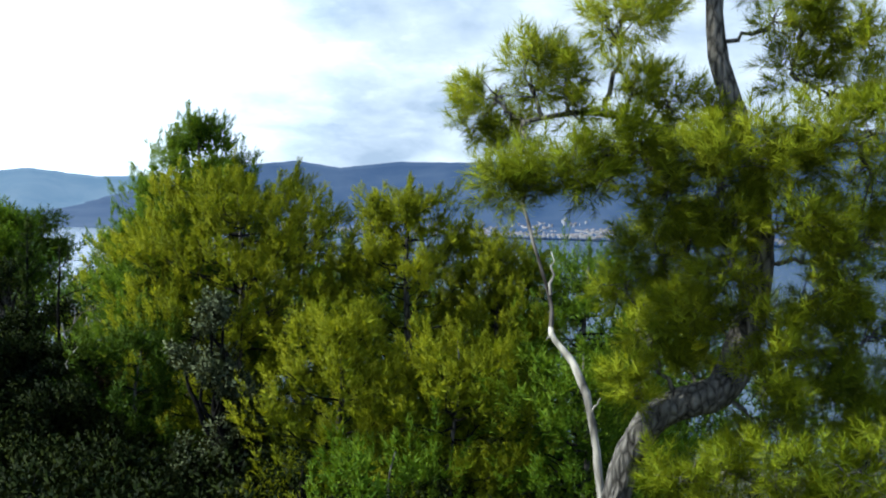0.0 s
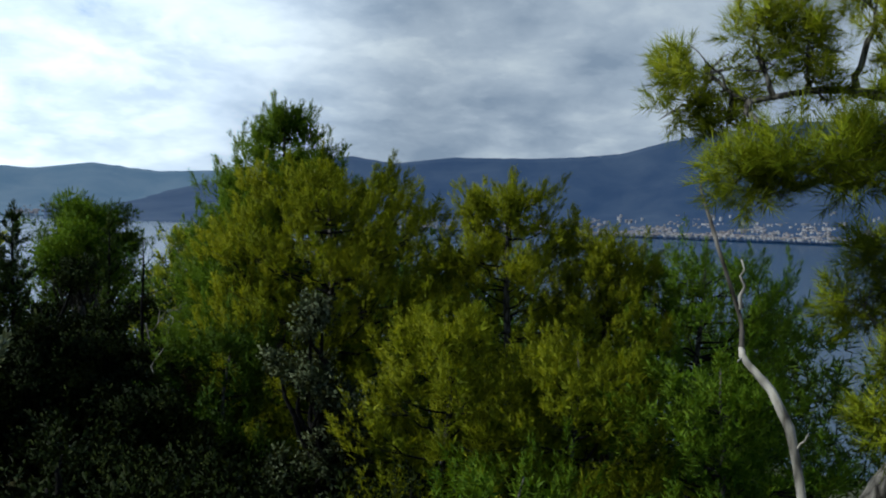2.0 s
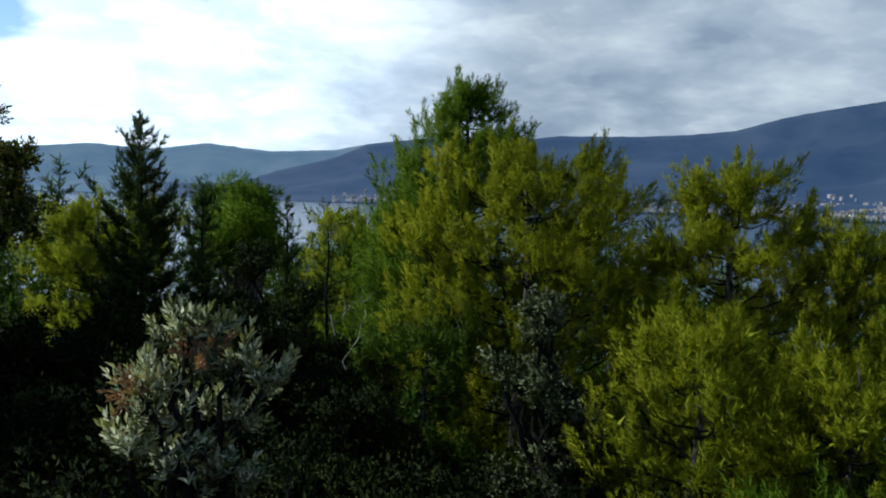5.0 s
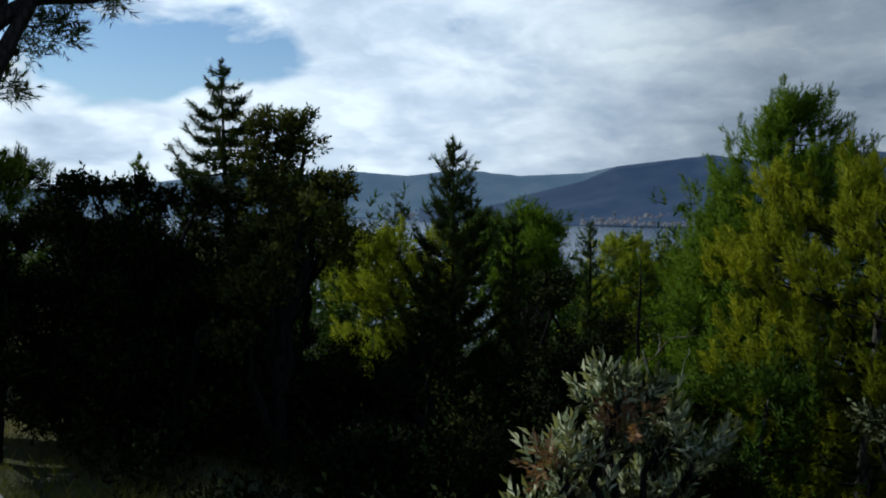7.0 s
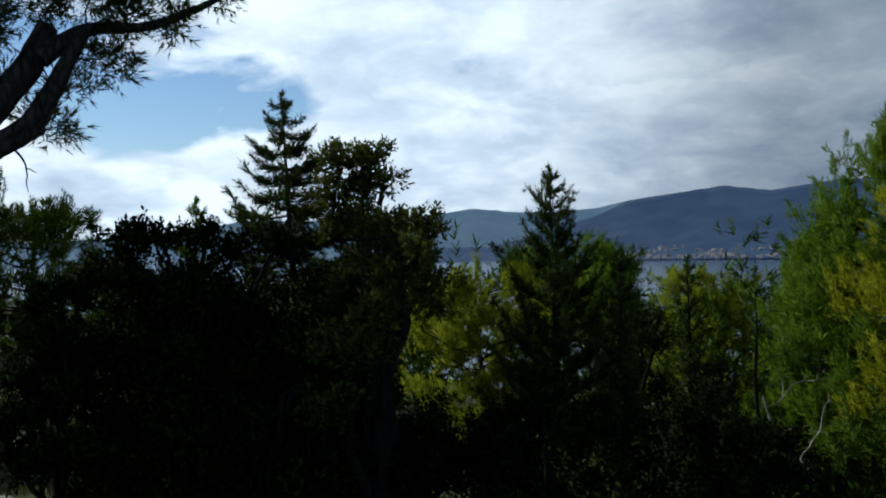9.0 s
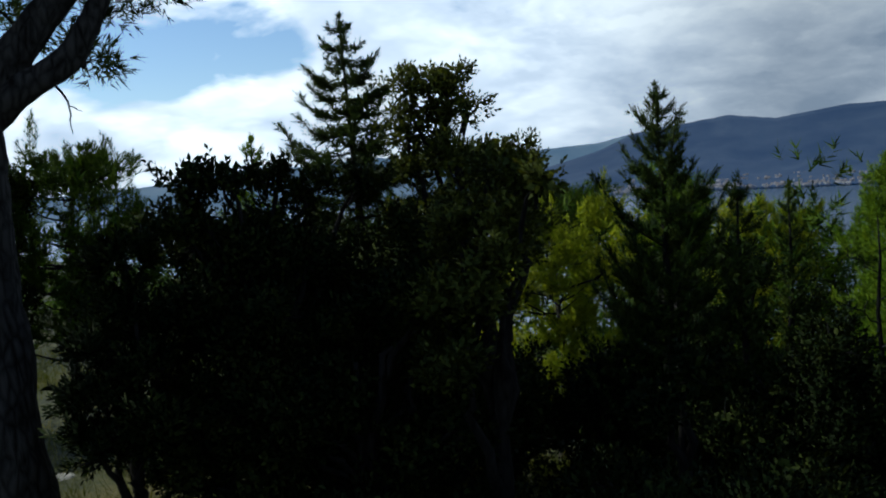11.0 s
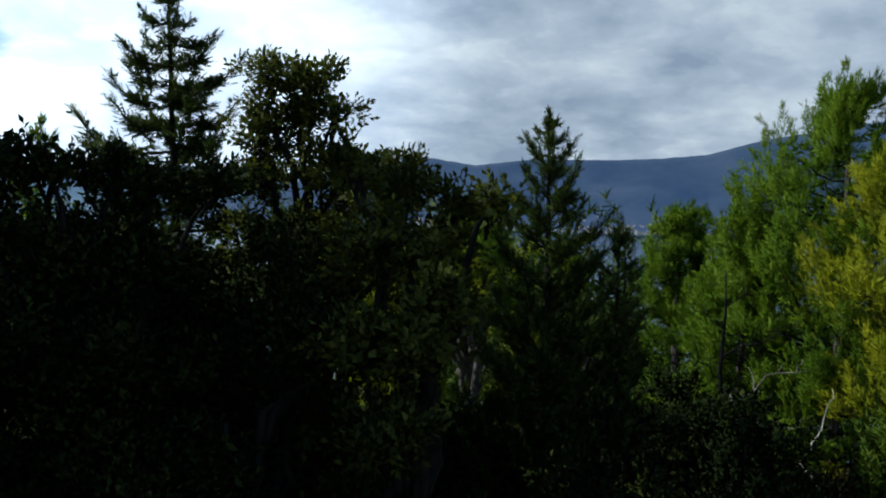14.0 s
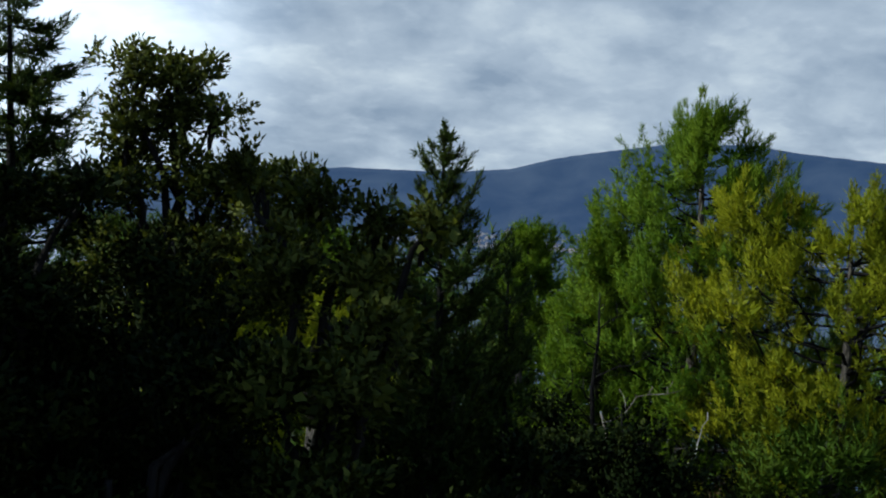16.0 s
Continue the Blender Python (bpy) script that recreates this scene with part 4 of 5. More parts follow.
# bare bleached stem in front of the leaning pine
def dead_stem():
    root = thing("dead_tree", 1.15, 6.1, ground_z(1.15, 6.1), "thin bleached dead tree stem with a forked tip", "dead tree")
    o = np.array(root.location)
    rng = np.random.default_rng(2)
    line = np.array([(1.15, 6.09, -0.35, 0.04), (1.09, 6.10, 0.08, 0.04), (1.02, 6.11, 0.42, 0.04), (0.92, 6.23, 0.65, 0.04), (0.78, 6.35, 0.80, 0.03), (0.80, 6.40, 0.97, 0.02), (0.75, 6.46, 1.16, 0.02), (0.66, 6.52, 1.44, 0.02), (0.61, 6.57, 1.63, 0.02)])
    line = np.vstack([[1.16, 6.1, o[2] - 0.1, 0.045], line, [0.55, 6.62, 1.82, 0.011], [0.57, 6.62, 1.95, 0.008], [0.64, 6.61, 2.07, 0.004]])
    s = np.linspace(0, len(line) - 1, 44)
    q = np.stack([np.interp(s, np.arange(len(line)), line[:, i]) for i in range(4)], 1)
    q[1:-1] = (q[:-2] + 2 * q[1:-1] + q[2:]) / 4
    rad = np.maximum(q[:, 3] * 0.66, 0.004)
    cut = int(np.argmax(q[:, 2] > 0.84))
    w = Wood(); w.add(q[:cut + 1, :3] - o, rad[:cut + 1], 9, rng, 0.12); w.make("trunk", DEAD_WOOD, root)
    w = Wood(); w.add(q[cut:, :3] - o, rad[cut:] * 0.97, 8, rng, 0.12); w.make("upper_stem", GREY_WOOD, root, "dark weathered upper stem")
    for a, b, r in (((0.785, 6.4, 1.08), (0.785, 6.45, 1.38), 0.013), ((0.6, 6.62, 1.85), (0.66, 6.6, 1.92), 0.005), ((1.05, 6.1, 0.3), (1.1, 6.05, 0.42), 0.008), ((0.8, 6.35, 0.8), (0.75, 6.3, 0.77), 0.008)):
        w = Wood(); w.add(bend(np.array(a) - o, np.array(b) - o, 0.05, rng, 6, 0.04), np.linspace(r, 0.003, 6), 6, rng, 0.08); w.make("stub", DEAD_WOOD, root)


dead_stem()

# silvery bush below the wall
clump_tree("bush", -4.15, 6.05, [(0.00, -0.15, 0.83, 0.08), (0.07, -0.02, 0.78, 0.09), (-0.01, -0.06, 0.65, 0.12), (0.15, 0.11, 0.62, 0.10), (0.28, 0.16, 0.54, 0.09), (-0.15, -0.22, 0.53, 0.10), (-0.04, -0.06, 0.42, 0.16), (0.13, 0.10, 0.36, 0.14), (-0.23, -0.26, 0.29, 0.11), (-0.06, -0.17, 0.15, 0.18), (0.14, 0.01, 0.10, 0.14)],
           "sunlit grey-green leathery-leaved bush with some dry brown leaves", SILVER, BIG_SPRIGS, SHADED_DARK_BARK, 5, per=620, trunk=0.03, lift=1.3, category="bush")

# evergreen oaks that make the dark mass
OAK_LABEL = "dark evergreen oak with dense small leaves"
clump_tree("oak_tree", -9.7, 11.4, [(-0.32, 0.03, 2.55, 0.26), (-0.04, 0.18, 2.54, 0.25), (0.22, 0.10, 2.31, 0.16), (-0.10, 0.15, 2.28, 0.21), (-0.38, -0.01, 2.17, 0.24), (0.50, 0.01, 1.82, 0.23), (0.83, -0.06, 1.81, 0.19), (0.72, -0.11, 1.51, 0.23), (0.15, -0.05, 1.81, 0.28), (-0.35, 0.05, 1.75, 0.3), (0.3, 0.1, 1.4, 0.36), (-0.25, 0.1, 1.3, 0.38), (0.75, 0.05, 1.1, 0.34), (0.1, 0.1, 0.85, 0.4)],
           "evergreen oak with an open, gnarled sunlit crown", OAK_LIT, SPRIGS, SHADED_DARK_BARK, 6, inner=True, per=2600, trunk=0.1)
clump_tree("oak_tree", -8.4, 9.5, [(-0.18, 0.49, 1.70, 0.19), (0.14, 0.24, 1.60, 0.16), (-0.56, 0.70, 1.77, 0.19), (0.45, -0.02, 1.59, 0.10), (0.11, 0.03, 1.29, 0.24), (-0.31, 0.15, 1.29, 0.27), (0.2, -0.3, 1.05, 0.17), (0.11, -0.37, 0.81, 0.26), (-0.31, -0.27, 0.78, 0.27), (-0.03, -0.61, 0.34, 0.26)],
           OAK_LABEL, OAK_LIT, SPRIGS, SHADED_DARK_BARK, 7, inner=True, per=2600, trunk=0.1, group="evergreen oaks")
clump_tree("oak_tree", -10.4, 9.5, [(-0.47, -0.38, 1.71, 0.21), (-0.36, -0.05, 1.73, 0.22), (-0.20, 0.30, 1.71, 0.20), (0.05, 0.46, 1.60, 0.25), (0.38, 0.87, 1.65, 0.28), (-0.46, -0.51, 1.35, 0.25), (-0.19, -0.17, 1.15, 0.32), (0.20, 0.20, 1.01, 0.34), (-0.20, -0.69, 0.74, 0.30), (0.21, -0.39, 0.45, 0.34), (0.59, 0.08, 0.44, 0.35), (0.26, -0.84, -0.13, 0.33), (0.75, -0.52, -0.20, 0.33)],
           OAK_LABEL, OAK, SPRIGS, SHADED_DARK_BARK, 8, inner=True, per=2400, trunk=0.12, group="evergreen oaks")
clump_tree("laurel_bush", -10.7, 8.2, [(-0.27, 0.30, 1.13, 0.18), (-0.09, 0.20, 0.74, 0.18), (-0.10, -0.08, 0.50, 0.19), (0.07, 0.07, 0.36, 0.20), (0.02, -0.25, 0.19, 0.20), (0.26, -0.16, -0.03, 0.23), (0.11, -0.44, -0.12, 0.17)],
           "dark glossy evergreen bush with a few sunlit leaves", OAK, BIG_SPRIGS, SHADED_DARK_BARK, 9, per=3600, trunk=0.05, category="bush")

# young pines on the slope
SUN_LABEL = "bushy young Aleppo pine with sunlit yellow-green needles"
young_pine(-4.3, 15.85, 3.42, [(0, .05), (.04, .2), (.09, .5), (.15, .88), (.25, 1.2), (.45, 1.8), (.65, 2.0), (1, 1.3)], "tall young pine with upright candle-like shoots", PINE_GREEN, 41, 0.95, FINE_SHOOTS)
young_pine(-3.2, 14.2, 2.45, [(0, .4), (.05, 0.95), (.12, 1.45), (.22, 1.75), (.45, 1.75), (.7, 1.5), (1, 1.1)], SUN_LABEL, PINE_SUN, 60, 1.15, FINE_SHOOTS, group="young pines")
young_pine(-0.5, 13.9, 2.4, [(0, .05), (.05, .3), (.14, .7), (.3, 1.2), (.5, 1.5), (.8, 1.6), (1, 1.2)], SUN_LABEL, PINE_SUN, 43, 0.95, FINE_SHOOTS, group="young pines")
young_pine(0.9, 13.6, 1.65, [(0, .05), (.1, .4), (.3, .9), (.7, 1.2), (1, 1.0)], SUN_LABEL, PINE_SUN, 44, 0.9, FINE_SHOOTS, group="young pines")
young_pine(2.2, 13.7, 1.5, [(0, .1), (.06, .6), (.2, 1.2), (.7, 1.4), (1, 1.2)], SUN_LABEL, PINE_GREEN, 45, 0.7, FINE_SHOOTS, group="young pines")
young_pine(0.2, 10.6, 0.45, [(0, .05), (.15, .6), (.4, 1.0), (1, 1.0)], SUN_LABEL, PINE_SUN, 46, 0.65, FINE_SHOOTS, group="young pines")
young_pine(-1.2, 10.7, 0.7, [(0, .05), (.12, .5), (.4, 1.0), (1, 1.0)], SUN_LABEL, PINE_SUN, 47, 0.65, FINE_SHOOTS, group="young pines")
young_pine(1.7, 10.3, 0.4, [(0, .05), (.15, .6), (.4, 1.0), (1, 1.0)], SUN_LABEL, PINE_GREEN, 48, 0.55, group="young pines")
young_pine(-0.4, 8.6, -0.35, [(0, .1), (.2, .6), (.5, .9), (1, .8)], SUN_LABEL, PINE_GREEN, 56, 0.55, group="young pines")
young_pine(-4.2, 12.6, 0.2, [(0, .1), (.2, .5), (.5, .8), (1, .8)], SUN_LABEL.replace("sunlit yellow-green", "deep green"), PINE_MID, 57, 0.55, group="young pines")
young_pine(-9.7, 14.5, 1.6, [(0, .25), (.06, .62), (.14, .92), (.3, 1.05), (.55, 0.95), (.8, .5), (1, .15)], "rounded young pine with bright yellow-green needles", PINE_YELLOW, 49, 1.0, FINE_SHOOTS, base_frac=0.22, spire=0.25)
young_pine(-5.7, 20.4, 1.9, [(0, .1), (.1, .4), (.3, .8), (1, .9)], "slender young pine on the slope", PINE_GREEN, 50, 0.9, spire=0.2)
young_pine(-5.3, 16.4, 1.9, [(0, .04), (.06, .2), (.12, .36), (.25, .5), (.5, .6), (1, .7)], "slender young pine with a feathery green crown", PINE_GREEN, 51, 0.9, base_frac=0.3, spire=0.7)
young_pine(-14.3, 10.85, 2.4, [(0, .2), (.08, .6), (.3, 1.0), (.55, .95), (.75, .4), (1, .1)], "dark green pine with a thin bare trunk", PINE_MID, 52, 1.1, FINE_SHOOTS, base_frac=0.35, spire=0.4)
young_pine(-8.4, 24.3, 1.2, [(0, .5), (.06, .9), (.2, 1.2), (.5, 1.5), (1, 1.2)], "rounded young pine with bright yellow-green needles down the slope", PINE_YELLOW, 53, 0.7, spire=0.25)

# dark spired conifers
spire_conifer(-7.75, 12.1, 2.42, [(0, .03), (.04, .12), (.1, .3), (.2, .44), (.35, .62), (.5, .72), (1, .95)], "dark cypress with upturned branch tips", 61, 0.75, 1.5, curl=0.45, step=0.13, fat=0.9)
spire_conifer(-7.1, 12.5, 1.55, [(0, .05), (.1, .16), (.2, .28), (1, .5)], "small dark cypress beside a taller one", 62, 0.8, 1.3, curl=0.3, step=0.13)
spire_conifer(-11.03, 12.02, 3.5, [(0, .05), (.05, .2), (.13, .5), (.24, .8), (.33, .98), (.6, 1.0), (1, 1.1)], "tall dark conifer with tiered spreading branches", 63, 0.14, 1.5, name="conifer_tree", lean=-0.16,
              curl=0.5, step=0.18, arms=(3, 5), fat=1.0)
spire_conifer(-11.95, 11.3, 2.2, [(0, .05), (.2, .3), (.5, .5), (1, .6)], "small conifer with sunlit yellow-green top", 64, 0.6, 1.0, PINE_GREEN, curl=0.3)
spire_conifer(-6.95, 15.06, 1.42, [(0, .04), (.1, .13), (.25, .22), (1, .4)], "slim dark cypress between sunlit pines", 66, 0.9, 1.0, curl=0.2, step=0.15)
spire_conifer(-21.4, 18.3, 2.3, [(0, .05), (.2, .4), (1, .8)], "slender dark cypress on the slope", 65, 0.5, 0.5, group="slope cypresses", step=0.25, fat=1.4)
for i, (cx, cy, ct) in enumerate(((-27.3, 40.4, 2.5), (-26.0, 41.2, 1.2), (-24.9, 41.8, 2.1), (-16.0, 45.5, 0.9), (-12.2, 38.0, 0.6))):
    spire_conifer(cx, cy, ct, [(0, .1), (.15, .7), (.5, 1.0), (1, 1.0)], "slender dark cypress on the slope", 70 + i, 0.6, 0.16, group="slope cypresses", step=0.4, fat=2.4,
                  templates=[(v * 3.2, f) for v, f in SPRAYS])



# evergreen oaks, understorey and the wooded slope below
def random_clumps(n, rx, ry, low, high, r, seed):
    """Clumps filling a half-dome from low to high."""
    rng = np.random.default_rng(seed)
    out = []
    for _ in range(n):
        d = in_ball(1, rng, 0.4)[0]
        u = abs(d[2])
        out.append((d[0] * rx, d[1] * ry, low + (high - low) * u, r * rng.uniform(0.7, 1.25)))
    return out


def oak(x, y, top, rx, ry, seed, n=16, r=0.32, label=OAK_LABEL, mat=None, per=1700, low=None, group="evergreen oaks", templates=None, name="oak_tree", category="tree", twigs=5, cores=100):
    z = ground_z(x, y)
    return clump_tree(name, x, y, random_clumps(n, rx, ry, (z + 0.4 if low is None else low), top - r * 0.8, r, seed), label, mat or OAK, templates or SPRIGS, SHADED_DARK_BARK,
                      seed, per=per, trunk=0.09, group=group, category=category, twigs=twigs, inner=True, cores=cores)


oak(-9.4, 9.3, 1.2, 1.0, 0.8, 101, 22)
oak(-10.6, 9.0, 1.2, 1.1, 0.8, 102, 20)
oak(-9.75, 10.75, 2.0, 0.75, 0.6, 103, 22)
oak(-10.9, 11.2, 1.6, 1.0, 0.7, 104, 20)
oak(-11.25, 10.4, 1.45, 0.8, 0.7, 115, 30, 0.34)
oak(-10.2, 10.3, 1.5, 0.8, 0.6, 116, 26, 0.34)
oak(-8.5, 12.2, 0.05, 0.8, 0.6, 119, 18, 0.32)
oak(-9.3, 11.6, 0.3, 0.7, 0.6, 122, 18, 0.32)
oak(-11.0, 9.75, 1.85, 0.75, 0.55, 117, 34, 0.33, low=0.3)
oak(-6.2, 11.6, 0.3, 0.9, 0.7, 118, 18, 0.34)
oak(-6.4, 13.6, 0.9, 1.1, 0.9, 105, 16, group="slope oaks")
oak(-7.4, 16.0, 1.1, 1.3, 1.0, 106, 16, group="slope oaks")
oak(-5.4, 12.4, -0.1, 0.9, 0.8, 107, 14, group="slope oaks")
oak(-2.6, 10.95, 1.0, 0.8, 0.5, 108, 30, 0.2, "narrow oak with sparse grey-green small leaves", mat=GREY_OAK, per=1500, group="slope oaks", low=-2.0)
oak(-7.3, 10.6, 0.5, 0.9, 0.8, 109, 14)
oak(-6.6, 9.0, -0.1, 0.9, 0.7, 110, 14)

SHRUB = "low evergreen shrub of the undergrowth, its shade put into dark leaves"
rng_s = np.random.default_rng(77)
spots = []
for i in range(700):
    a, d = rng_s.uniform(-4.0, 11.0), rng_s.uniform(1.7, 13.0)        # along the wall from its corner, and out from it
    p = CORNER + ALONG * a + OUT * d
    if (p.x < -11.4 and d < 4.0) or (p.x + 9.3) ** 2 + (p.y - 7.6) ** 2 < 0.9 or any((p.x - q[0]) ** 2 + (p.y - q[1]) ** 2 < 0.95 for q in spots) or (p.x + 4.2) ** 2 + (p.y - 6.0) ** 2 < 0.7:
        continue
    if (p.x - 0.9) ** 2 + (p.y - 5.4) ** 2 < 0.6:
        continue
    spots.append((p.x, p.y, d))
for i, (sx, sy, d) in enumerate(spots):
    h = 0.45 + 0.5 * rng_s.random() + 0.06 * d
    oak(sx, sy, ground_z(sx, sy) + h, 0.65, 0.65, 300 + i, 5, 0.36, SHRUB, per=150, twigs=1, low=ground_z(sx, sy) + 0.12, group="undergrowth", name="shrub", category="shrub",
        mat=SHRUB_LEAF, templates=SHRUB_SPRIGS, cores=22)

# dark oaks below the domed pine
oak(-5.9, 13.3, 0.35, 0.9, 0.8, 111, 14, group="slope oaks", per=1300)
oak(-7.6, 14.2, 1.2, 1.2, 0.9, 112, 18, group="slope oaks")
oak(-4.9, 11.4, -0.2, 0.9, 0.8, 113, 14, group="slope oaks")
oak(-4.0, 9.4, -0.9, 0.9, 0.7, 114, 14, group="slope oaks")

# stone pine with a domed crown, down the slope
clump_tree("stone_pine", -16.4, 36.0, random_clumps(26, 2.3, 2.3, -0.6, 1.45, 0.75, 120), "stone pine with a dense dark green domed crown", PINE_MID, FAR_SHOOTS, BARK,
           12, per=330, trunk=0.2)

clump_tree("stone_pine", -9.2, 18.8, random_clumps(30, 1.0, 1.0, 0.1, 1.45, 0.36, 121), "small stone pine with a rounded dense green crown", PINE_GREEN, SHOOTS, BARK, 13, per=700, trunk=0.12, inner=True)

# woods on the slope below
rng_w = np.random.default_rng(9)
wood_v, wood_f, wood_n, total = [], [], [], 0
for i in range(400):
    a, d = radians(rng_w.uniform(-34, 84)), 17 * (170 / 17) ** rng_w.random() if i > 110 else rng_w.uniform(17.5, 27)
    x, y = -4 - math.sin(a) * d, 4 + math.cos(a) * d
    z = ground_z(x, y)
    sight = 1.6 - d * math.tan(radians(rng_w.uniform(3.0, 5.0) if a > radians(-9) else rng_w.uniform(6.6, 8.5)))
    top = min(sight, z + rng_w.uniform(4, 8))
    if top < z + 1.0:
        continue
    r = rng_w.uniform(0.9, 1.6)
    near = d < 45
    for level in range(3):
        for _ in range(3):
            cc = np.array([x, y, top - r * 0.6 - level * 1.5 * r]) + rng_w.normal(0, 0.5, 3) * r
            p, w, fc = clump_points(cc, r * (0.75 + 0.12 * level), 13 if near else 8, rng_w, 0.8, 1.1)
            v, f, nr = scatter(FAR_SHOOTS, p, w, np.full(len(p), 1.95 if near else 2.6), rng_w, fc)
            wood_n.append(nr); wood_v.append(v); wood_f.append(f + total); total += len(v)
        if not near:
            break
woods = mesh_object("woodland", np.vstack(wood_v), np.vstack(wood_f), PINE_MID, normals=np.vstack(wood_n))
tagged(woods, "green pine woods covering the slope down to the sea", "woods", kind="stuff")

# dry grass where the slope shows by the big pine
p = np.stack([rng_w.uniform(-19, -8.2, 8000), rng_w.uniform(6.8, 14, 8000)], 1)
at = np.array([(x, y, ground_z(x, y) - 0.03) for x, y in p])
BLADES = [needle_shoot(RNG, 8, 0.02, 0.24, 0.005, 50) for _ in range(4)]
v, f = scatter(BLADES, at, rng_w.normal(0, 0.12, (8000, 3)) + [0, 0, 1], rng_w.uniform(0.6, 1.4, 8000), rng_w)
tagged(mesh_object("grass", v, f, GRASS), "dry yellow-green grass tufts on the slope", "grass", kind="stuff")


# ---- small things ----
oak(-14.75, 9.75, 3.3, 0.95, 0.7, 130, 30, label="dark oak standing behind the big pine's trunk", low=0.3)
oak(-5.3, 13.0, -0.2, 0.7, 0.5, 131, 10, 0.3, "half-dry brownish bush among the green trees", mat=DRY_DARK, per=800, group="dry bushes", name="dry_bush", category="bush")


def stick(name, points, r, label, parent=None, mat=None, seed=1):
    """A thin bare stem through a few points; a part when it has a parent, else a thing."""
    rng = np.random.default_rng(seed)
    p = np.array(points, float)
    q = np.vstack([bend(p[i], p[i + 1], 0.04, rng, 6, 0.03)[: 6 if i == len(p) - 2 else 5] for i in range(len(p) - 1)])
    o = np.array(parent.location) if parent else q[0]
    w = Wood(); w.add(q - o, np.linspace(r, r * 0.3, len(q)), 6, rng, 0.08)
    ob = w.make(name, mat or DEAD_WOOD, parent, label)
    if not parent:
        ob.location = o
        tagged(ob, category="branch")
    return ob


# dead twigs that hang in the trees
def tree_at(x, y):
    roots = [o for o in bpy.data.objects if o.parent is None and o.type == "EMPTY" and o.name.split(".")[0] in ("pine_tree", "oak_tree")]
    return min(roots, key=lambda o: (o.location.x - x) ** 2 + (o.location.y - y) ** 2)


slope_oak, big_pine = tree_at(-5.4, 12.4), tree_at(-12.17, 8.35)
stick("dead_twig", [(-5.2, 12.7, -0.9), (-5.39, 12.95, -0.66), (-5.2, 13.0, -0.35), (-5.12, 13.0, 0.03)], 0.01, "pale bent dead twig", slope_oak, seed=4)
stick("dead_twig", [(-12.05, 8.85, 2.62), (-11.93, 8.93, 2.42), (-11.92, 8.95, 2.15)], 0.014, "thin dead twig hanging from the limb", big_pine, SHADED_DARK_BARK, 5)
stick("dead_twig", [(-11.93, 8.93, 2.38), (-11.82, 8.98, 2.33)], 0.007, "thin dead twig hanging from the limb", big_pine, SHADED_DARK_BARK, 6)


def snag():
    """A thin dead pole among the slope trees, with bare side twigs and a pale broken shoot."""
    root = thing("dead_tree", -5.95, 14.0, ground_z(-5.95, 14.0), "thin dark dead pole with bare side twigs", "dead tree")
    o = np.array(root.location)
    rng = np.random.default_rng(44)
    line = np.array([(-5.93, 14.0, o[2] - 0.1), (-5.9, 13.98, -0.9), (-5.97, 14.02, 0.0), (-5.94, 14.0, 0.6), (-5.96, 14.0, 1.02)])
    w = Wood(); w.add(line - o, [0.035, 0.03, 0.022, 0.015, 0.006], 7, rng, 0.08); w.make("trunk", SHADED_DARK_BARK, root)
    for z, dx, dy, dz in ((-0.7, 0.95, -0.2, 0.2), (-0.35, 0.8, -0.3, 0.45), (-0.1, -0.5, -0.3, 0.25), (0.15, 0.55, -0.2, 0.3), (0.4, -0.35, 0.1, 0.25), (0.65, 0.22, -0.1, 0.2)):
        a = np.array([-5.94, 13.99, z]) - o
        w = Wood()
        path = bend(a, a + [dx, dy, dz], 0.06, rng, 7, 0.04)
        w.add(path, np.linspace(0.009, 0.003, 7), 5)
        for k in (2, 3, 4, 5):
            w.add(bend(path[k], path[k] + rng.normal(0, 0.1, 3) + [0.05, 0, 0.05], 0.05, rng, 4, 0.05), np.linspace(0.006, 0.003, 4), 4)
        w.make("twig", SHADED_DARK_BARK if z > -0.2 else GREY_WOOD, root)
    shoot = np.array([(-5.88, 13.96, -0.2), (-5.8, 13.92, -0.45), (-5.74, 13.9, -0.75), (-5.8, 13.9, -1.1)])
    w = Wood(); w.add(shoot - o, [0.012, 0.014, 0.014, 0.008], 6, rng, 0.1); w.make("broken_shoot", DEAD_WOOD, root, "pale broken dead shoot")


snag()


def field_stone(x, y, size, seed):
    rng = np.random.default_rng(seed)
    bm = bmesh.new()
    bmesh.ops.create_icosphere(bm, subdivisions=2, radius=size)
    for v in bm.verts:
        k = 1 + 0.28 * noise.noise(v.co * (1.6 / size) + Vector((seed, 0, 0)))
        v.co = Vector((v.co.x * k * 1.3, v.co.y * k, v.co.z * k * 0.55))
    me = bpy.data.meshes.new("stone"); bm.to_mesh(me); bm.free(); me.materials.append(LIMESTONE)
    ob = new("field_stone", me)
    ob.location, ob.rotation_euler = (x, y, ground_z(x, y) + size * 0.12), (0, 0, rng.random() * 6)
    tagged(ob, "pale weathered limestone lying in dry grass", "stone", "field stones")


# paved strip that goes on from the terrace beside the big pine
rng_p = np.random.default_rng(8)
path = new("pavement")
path.matrix_world = Matrix.Translation((-13.15, 8.45, -1.0)) @ Matrix.Rotation(math.atan2(0.41, -0.912), 4, "Z")
tagged(path, "worn grey stone paving strip beside the dry grass", "pavement", kind="structure")
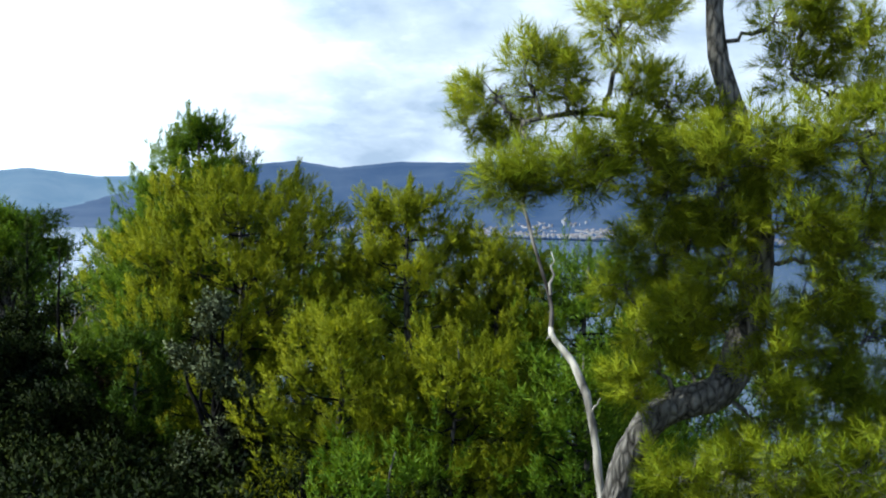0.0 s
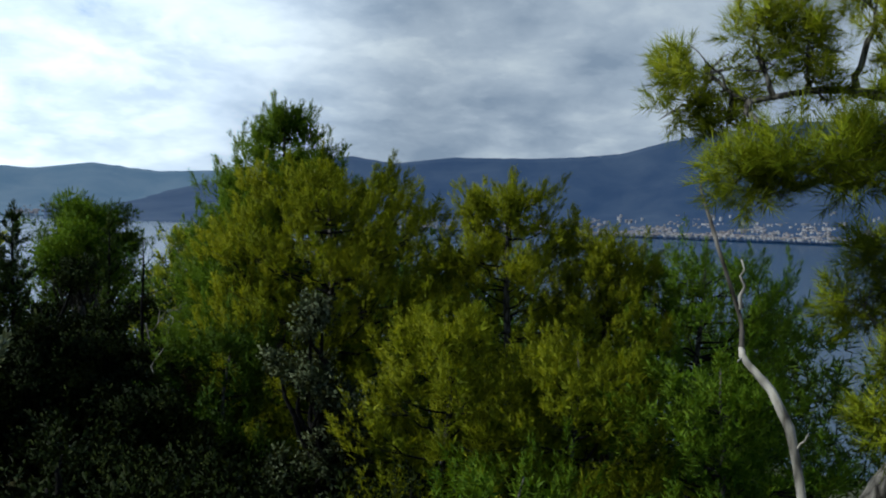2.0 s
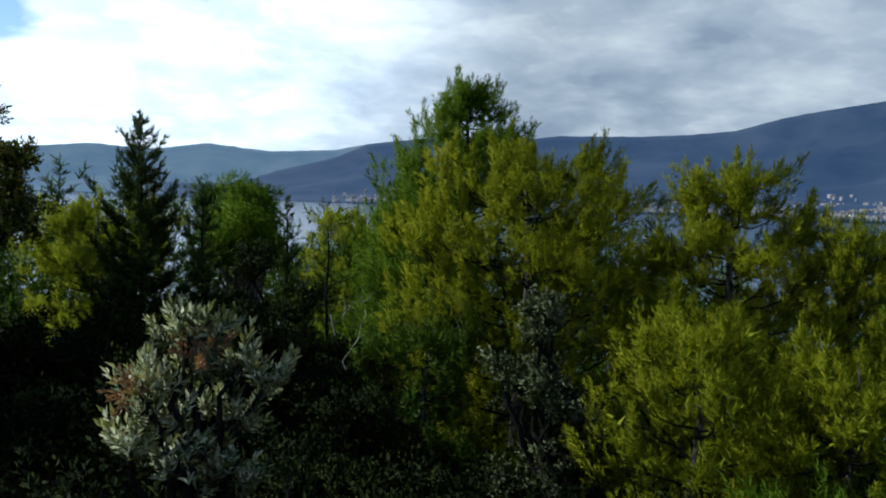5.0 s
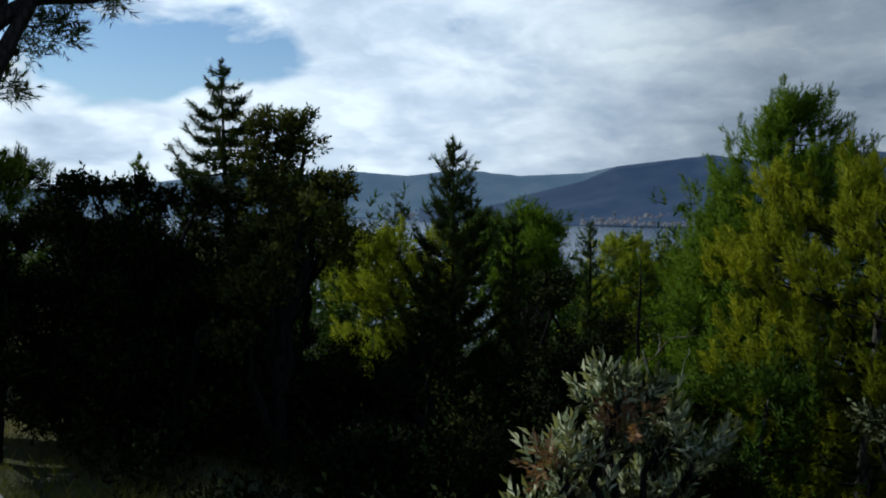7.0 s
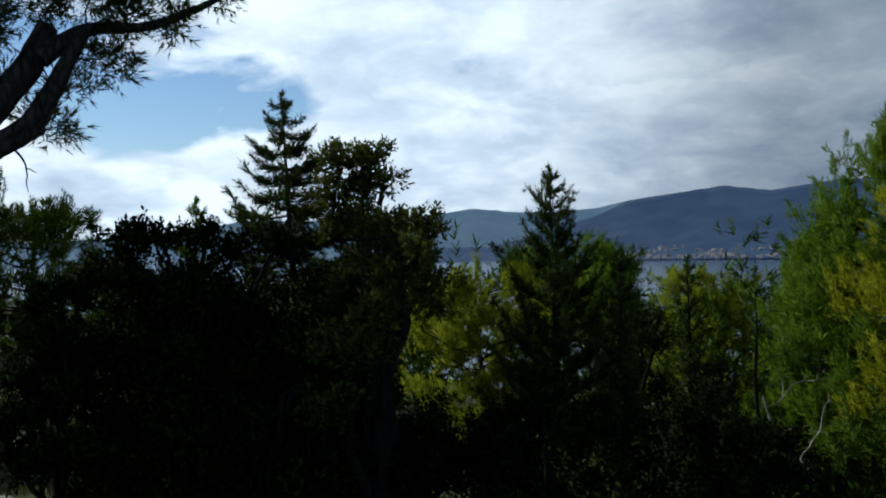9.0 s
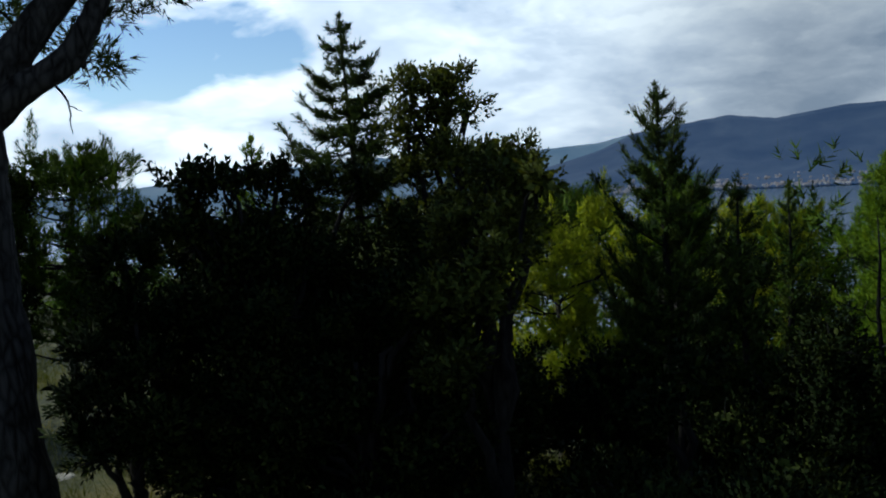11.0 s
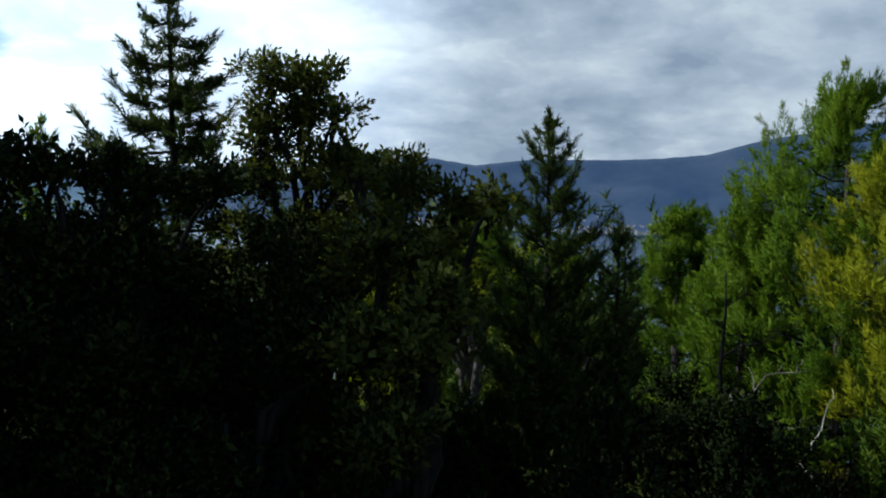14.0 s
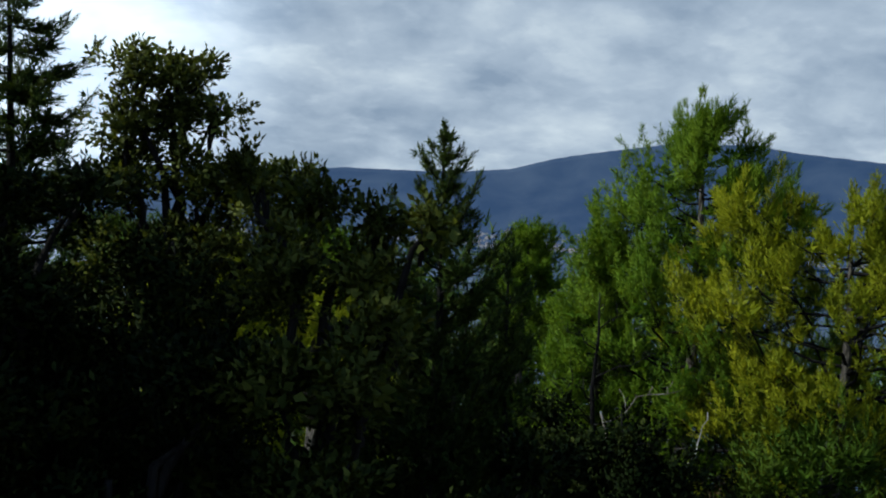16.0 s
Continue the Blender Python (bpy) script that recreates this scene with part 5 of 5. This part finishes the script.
for i in range(5):
    for j in range(2):
        slab = block(0.93, 0.68, 0.14, 0.006, rng_p, 0.015)
        bmesh.ops.translate(slab, vec=(0.5 + i * 0.95, 0.36 + j * 0.7, 0.06 + rng_p.normal(0, 0.006)), verts=slab.verts)
        part("paving_slab", slab, MORTAR, path)
rng_t = np.random.default_rng(15)
for i in range(16):
    field_stone(-15.5 + 5.0 * rng_t.random(), 8.2 + 3.5 * rng_t.random(), rng_t.uniform(0.06, 0.2), 200 + i)
for i, (x, y) in enumerate(((-13.3, 8.0), (-13.6, 8.6), (-14.6, 9.2), (-13.1, 9.9))):
    z = ground_z(x, y)
    for k in range(3):
        stick("dead_branch", [(x + 0.1 * k, y, z - 0.03), (x + 0.05 + 0.1 * k, y + 0.1, z + 0.25), (x + rng_t.normal(0, 0.2), y + 0.15, z + rng_t.uniform(0.4, 0.65))], 0.022,
              "bare dark branch standing in dry grass", None, SHADED_DARK_BARK, 20 + i * 3 + k)
oak(-13.4, 8.3, ground_z(-13.4, 8.3) + 0.4, 0.3, 0.3, 133, 5, 0.2, SHRUB, per=250, low=ground_z(-13.4, 8.3) + 0.1, group="undergrowth", name="shrub", category="shrub", mat=SHRUB_LEAF, templates=SHRUB_SPRIGS, twigs=1)

# upright narrow-leaved herb bush just below the wall
rng_h = np.random.default_rng(31)
herb = thing("herb_bush", -1.95, 4.6, ground_z(-1.95, 4.6), "low bush of upright narrow grey-green sprigs", "bush")
n = 260
at = np.stack([rng_h.normal(0, 0.26, n), rng_h.normal(0, 0.2, n), rng_h.uniform(0.1, 0.62, n)], 1)
way = np.stack([at[:, 0] * 0.8, at[:, 1] * 0.8, np.ones(n)], 1) + rng_h.normal(0, 0.15, (n, 3))
HERB = [needle_shoot(RNG, 26, 0.16, 0.03, 0.0022, 55) for _ in range(3)]
v, f = scatter(HERB, at, way, rng_h.uniform(0.7, 1.1, n), rng_h)
mesh_object("foliage", v, f, GREY_OAK, herb)
w = Wood()
for k in range(14):
    w.add(bend((rng_h.normal(0, 0.05), rng_h.normal(0, 0.05), -0.05), at[k * 9], 0.03, rng_h, 5, 0.04), np.linspace(0.009, 0.003, 5), 5)
w.make("branchwork", SHADED_DARK_BARK, herb)
# withered leaves in the silvery bush
silver = [o for o in bpy.data.objects if o.name == "bush"][0]
p1, w1, _ = clump_points(np.array([-4.07, 5.95, 0.73]) - np.array(silver.location), 0.08, 24, rng_h, 0.6)
p2, w2, _ = clump_points(np.array([-4.32, 5.78, 0.58]) - np.array(silver.location), 0.05, 9, rng_h, 0.6)
v, f = scatter(BIG_SPRIGS, np.vstack([p1, p2]), np.vstack([w1, w2]), np.full(33, 0.75), rng_h)
mesh_object("dry_leaves", v, f, DRY, silver, "withered pinkish-brown leaves")
